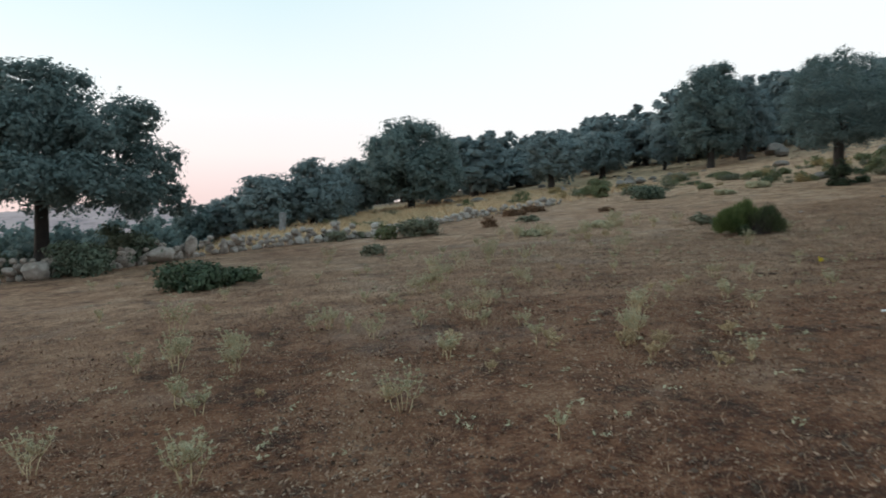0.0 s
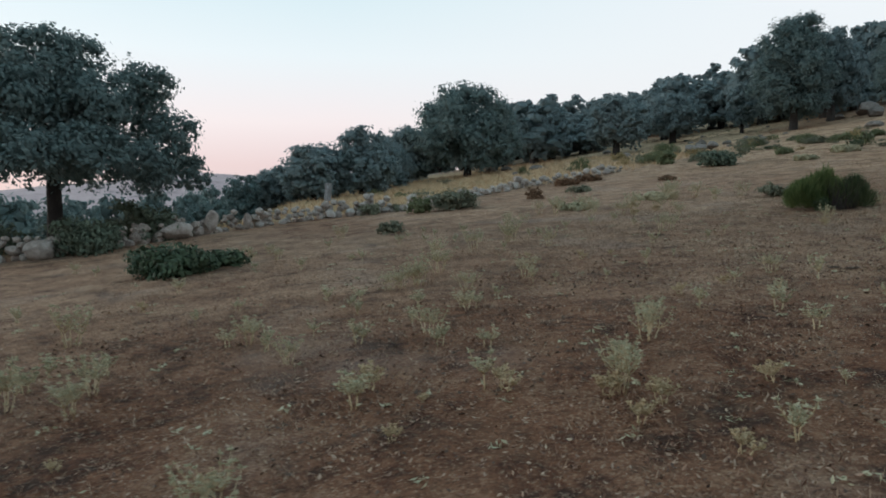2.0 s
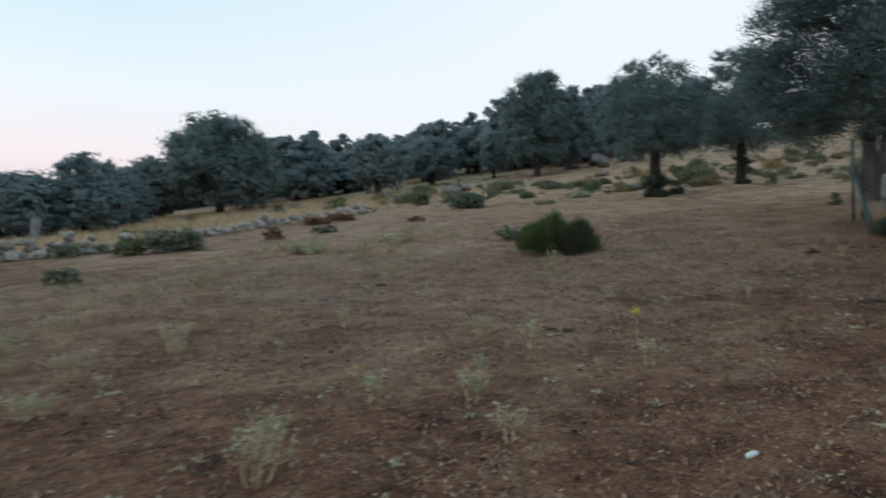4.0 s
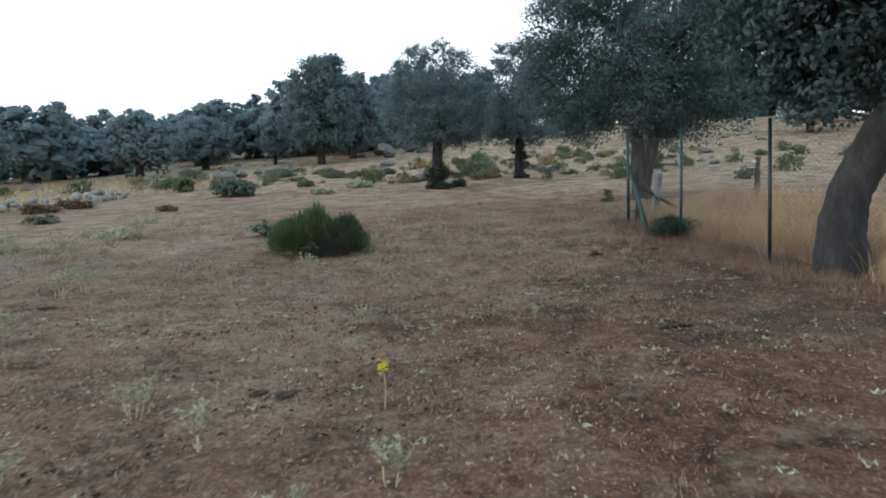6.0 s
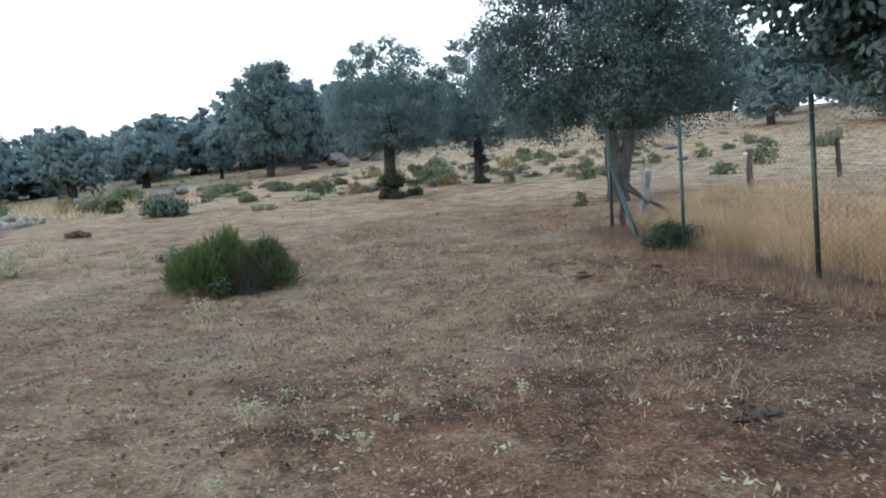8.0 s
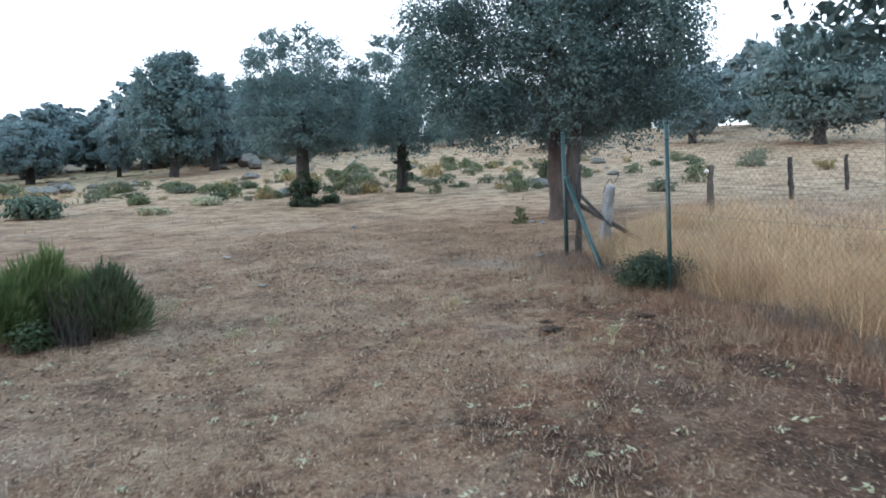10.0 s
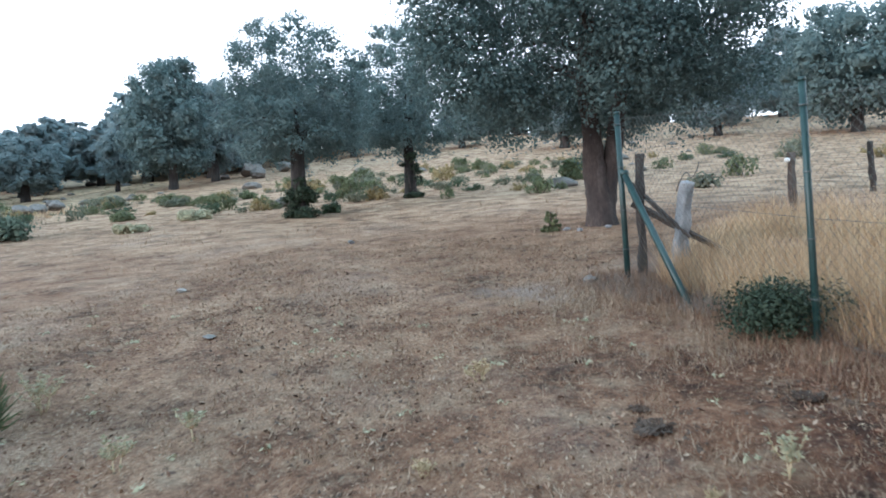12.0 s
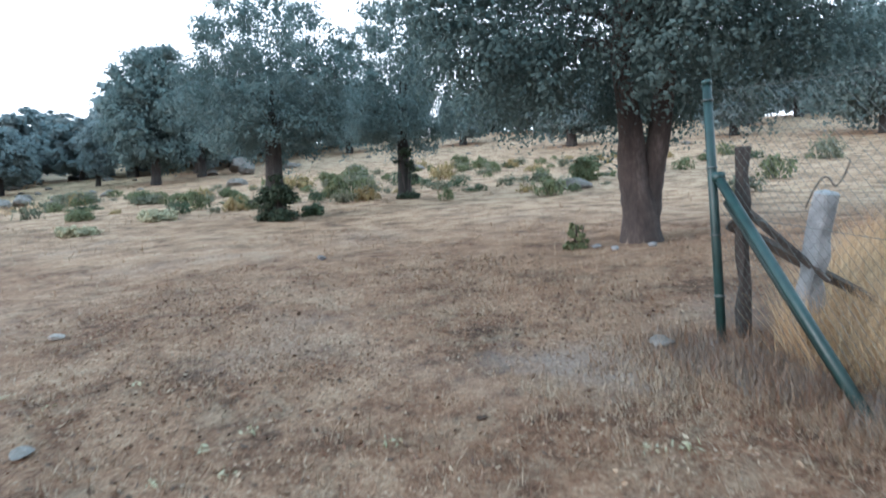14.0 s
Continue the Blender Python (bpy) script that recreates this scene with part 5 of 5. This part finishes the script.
def tufts(rng, xs, ys, per, spread_):
    n = len(xs)
    x = np.repeat(xs, per) + rng.normal(0, spread_, n * per)
    y = np.repeat(ys, per) + rng.normal(0, spread_, n * per)
    return np.stack([x, y, top_of(x, y) - 0.012], 1)


def patch(x, y, size, seed):
    return np.sin(x * size + seed) * np.sin(y * size * 1.1 + 2 * seed) + 0.6 * np.sin(x * size * 2.3 - seed) * np.sin(y * size * 2.1 + seed)


rng4 = np.random.default_rng(55)
n = 30000
xs, ys = rng4.uniform(-2, 30, n), rng4.uniform(-1, 17, n)
away = np.abs(ys - (0.33 * xs + 5.0))
keep = (rng4.random(n) < np.clip(1.25 - away / 10, 0.1, 1)) & (patch(xs, ys, 1.1, 0.7) > -0.35 + 0.5 * rng4.random(n) - 0.25)
v, f = blades(tufts(rng4, xs[keep], ys[keep], 6, 0.035), 0.015, 0.065, 0.0035, 1.5, rng4)
g = piece("dry_grass", mesh_of("dry_grass", v, f, SHORT_GRASS))
tagged(g, "short parched brown and straw-coloured grass", "grass", kind="stuff")
# bigger pale tufts and a few fresh weeds between
n = 4200
xs, ys = rng4.uniform(-2, 30, n), rng4.uniform(-1, 17, n)
away = np.abs(ys - (0.33 * xs + 5.0))
keep = (rng4.random(n) < np.clip(1.2 - away / 11, 0.1, 1)) & (patch(xs, ys, 0.8, 2.4) > -0.3)
v, f = blades(tufts(rng4, xs[keep], ys[keep], 9, 0.025), 0.02, 0.085, 0.0026, 1.3, rng4)
g = piece("straw_tufts", mesh_of("straw_tufts", v, f, STRAW))
tagged(g, "bleached straw tufts scattered on brown soil", "grass", kind="stuff")
n = 420
xs, ys = rng4.uniform(0, 20, n), rng4.uniform(2, 14, n)
at = tufts(rng4, xs, ys, 9, 0.03) + np.array((0, 0, 0.03))
v, f = leaf_cards(at, np.tile((0, 0, 0.8), (len(at), 1)), np.full(len(at), 0.022), rng4, 0.4)
g = piece("weeds", mesh_of("weeds", v, f, THISTLE_LEAF))
tagged(g, "tiny grey-green weeds between the dry grass", "weeds", kind="stuff")
# crumbs of dark soil
n = 60000
x, y = rng4.uniform(-2, 26, n), rng4.uniform(0, 14, n)
keep = rng4.random(n) < np.clip(1.1 - np.abs(y - (0.33 * x + 4.0)) / 6, 0.05, 1) * np.clip(0.35 + 0.7 * patch(x, y, 1.2, 2.9), 0.05, 1)
for dx, dy, dr in DUNG_AT:
    keep |= (np.hypot(x - dx, y - dy) < 2.2 * dr)
x, y = x[keep], y[keep]
n = len(x)
at = np.stack([x, y, top_of(x, y) + 0.006], 1)
v, f = leaf_cards(at, np.tile((0, 0, 1.0), (n, 1)), 0.007 + 0.017 * rng4.random(n), rng4, 0.8)
g = piece("soil_crumbs", mesh_of("soil_crumbs", v, f, DUNG))
tagged(g, "dark crumbs of soil and dung in the grass", "soil", kind="stuff")
# fallen straw and leaf litter
n = 300000
x, y = rng4.uniform(-1, 25, n), rng4.uniform(0, 15, n)
keep = rng4.random(n) < np.clip(1.15 - np.abs(y - (0.33 * x + 5.0)) / 8, 0.04, 1) * np.clip(0.75 + 0.6 * patch(x, y, 1.6, 0.4), 0.25, 1)
x, y = x[keep], y[keep]
n = len(x)
at = np.stack([x, y, top_of(x, y) + 0.006 + 0.012 * rng4.random(n)], 1)
v, f = leaf_cards(at, np.tile((0, 0, 0.9), (n, 1)), 0.007 + 0.014 * rng4.random(n) ** 1.5, rng4, 0.42)
straw_side = rng4.random(n) < np.clip((x - 5.0) / 12.0, 0.06, 0.45)
for name, mat, part_of, words in (("leaf_litter", LITTER, ~straw_side, "scattered dead brown leaves on reddish soil"), ("straw_litter", STRAW, straw_side, "broken pale straw strewn over the soil")):
    q = v.reshape(-1, 4, 3)[part_of]
    g = piece(name, mesh_of(name, q.reshape(-1, 3), np.arange(4 * len(q)).reshape(-1, 4), mat))
    tagged(g, words, "litter", kind="stuff")
# tall golden grass inside the fence
n = 34000
along, off = rng4.uniform(-3.5, 8.0, n), 0.15 + rng4.gamma(1.8, 0.85, n)
ex, ey = 0.815, 0.58
xs, ys = 17.0 + along * ex + off * ey, 4.63 + along * ey - off * ex
ok = (along < 5.2 + 0.8 * off) & (off < 6.5) & (patch(xs, ys, 1.4, 0.9) > -0.45)
v, f = blades(tufts(rng4, xs[ok], ys[ok], 5, 0.05), 0.10, 0.52, 0.0034, 0.7, rng4)
g = piece("tall_grass", mesh_of("tall_grass", v, f, GOLD_GRASS))
tagged(g, "tall golden dry grass inside the wire fence", "grass", kind="stuff")
# coarser dry growth along the fence foot
n = 2200
along, off = rng4.uniform(-3, 6.0, n), rng4.normal(-0.10, 0.26, n)
xs, ys = 17.0 + along * ex + off * ey, 4.63 + along * ey - off * ex
v, f = blades(tufts(rng4, xs, ys, 8, 0.06), 0.04, 0.20, 0.0024, 0.9, rng4)
g = piece("fence_grass", mesh_of("fence_grass", v, f, SHORT_GRASS))
tagged(g, "coarse withered grass along the fence foot", "grass", kind="stuff")
def dead_tuft(seed, x, y, r, h, label):
    rng = np.random.default_rng(seed)
    n = int(700 * r / 0.3)
    a, d = rng.random(n) * 6.283, r * np.sqrt(rng.random(n))
    px, py = x + d * np.cos(a), y + d * np.sin(a)
    v, f = blades(np.stack([px, py, top_of(px, py) - 0.015], 1), h * 0.35, h, 0.0022, 0.9, rng)
    tagged(piece("dead_tuft", mesh_of("dead_tuft", v, f, DEAD_GRASS)), label, "grass tuft", kind="stuff")


for i, (x, y, r, h) in enumerate(((21.55, 8.2, 0.30, 0.17), (21.2, 7.9, 0.32, 0.22), (20.8, 7.6, 0.28, 0.2), (17.9, 5.05, 0.4, 0.3), (16.9, 4.55, 0.3, 0.25), (20.4, 7.0, 0.35, 0.25))):
    dead_tuft(500 + i, x, y, r, h, "grey-brown tuft of dead grass at the fence foot")
# straw tufts round the fence end
n = 6500
xs, ys = rng4.uniform(13, 26, n), rng4.uniform(5, 15, n)
keep = patch(xs, ys, 1.3, 3.3) > -0.25
xs, ys = np.concatenate([xs[keep], rng4.normal(21.0, 0.75, 420)]), np.concatenate([ys[keep], rng4.normal(7.9, 0.55, 420)])
v, f = blades(tufts(rng4, xs, ys, 9, 0.03), 0.02, 0.095, 0.0026, 1.3, rng4)
g = piece("short_straw", mesh_of("short_straw", v, f, STRAW))
tagged(g, "short bleached straw grass on the worn pasture", "grass", kind="stuff")
# dense withered tufts in front of the fence
n = 5200
along, off = rng4.uniform(-1.5, 6.5, n), -np.abs(rng4.normal(0, 0.95, n)) + 0.15
xs, ys = 17.0 + along * ex + off * ey, 4.63 + along * ey - off * ex
keep = (patch(xs, ys, 2.1, 1.1) > -0.35) & (xs > 15.6 + 0.9 * rng4.random(n))
for name, mat, side in (("withered_tufts", STRAW, 0), ("brown_tufts", SHORT_GRASS, 1)):
    pick = keep & ((np.arange(n) % 3 == 0) == (side == 1))
    v, f = blades(tufts(rng4, xs[pick], ys[pick], 9, 0.035), 0.02, 0.105, 0.0026, 1.3, rng4)
    tagged(piece(name, mesh_of(name, v, f, mat)), "dense withered tufts in front of the fence", "grass", kind="stuff")
# yellow grass beyond the stone wall and straw on the slope
n = 26000
xs, ys = rng4.uniform(-14, 40, n), rng4.uniform(22, 62, n)
ok = ys > 25.2 + 0.30 * np.maximum(xs, -3) + rng4.normal(0, 0.4, n)
v, f = blades(tufts(rng4, xs[ok], ys[ok], 3, 0.08), 0.12, 0.38, 0.014, 0.6, rng4)
g = piece("yellow_grass", mesh_of("yellow_grass", v, f, GOLD_GRASS))
tagged(g, "yellow dry grass beyond the stone wall", "grass", kind="stuff")
n = 22000
xs, ys = rng4.uniform(22, 62, n), rng4.uniform(-4, 40, n)
ok = (patch(xs, ys, 0.5, 1.9) > -0.5) & (xs > 22 + 4 * rng4.random(n))
v, f = blades(tufts(rng4, xs[ok], ys[ok], 3, 0.08), 0.04, 0.14, 0.006, 0.9, rng4)
g = piece("slope_grass", mesh_of("slope_grass", v, f, STRAW))
tagged(g, "bleached straw grass on the open slope", "grass", kind="stuff")
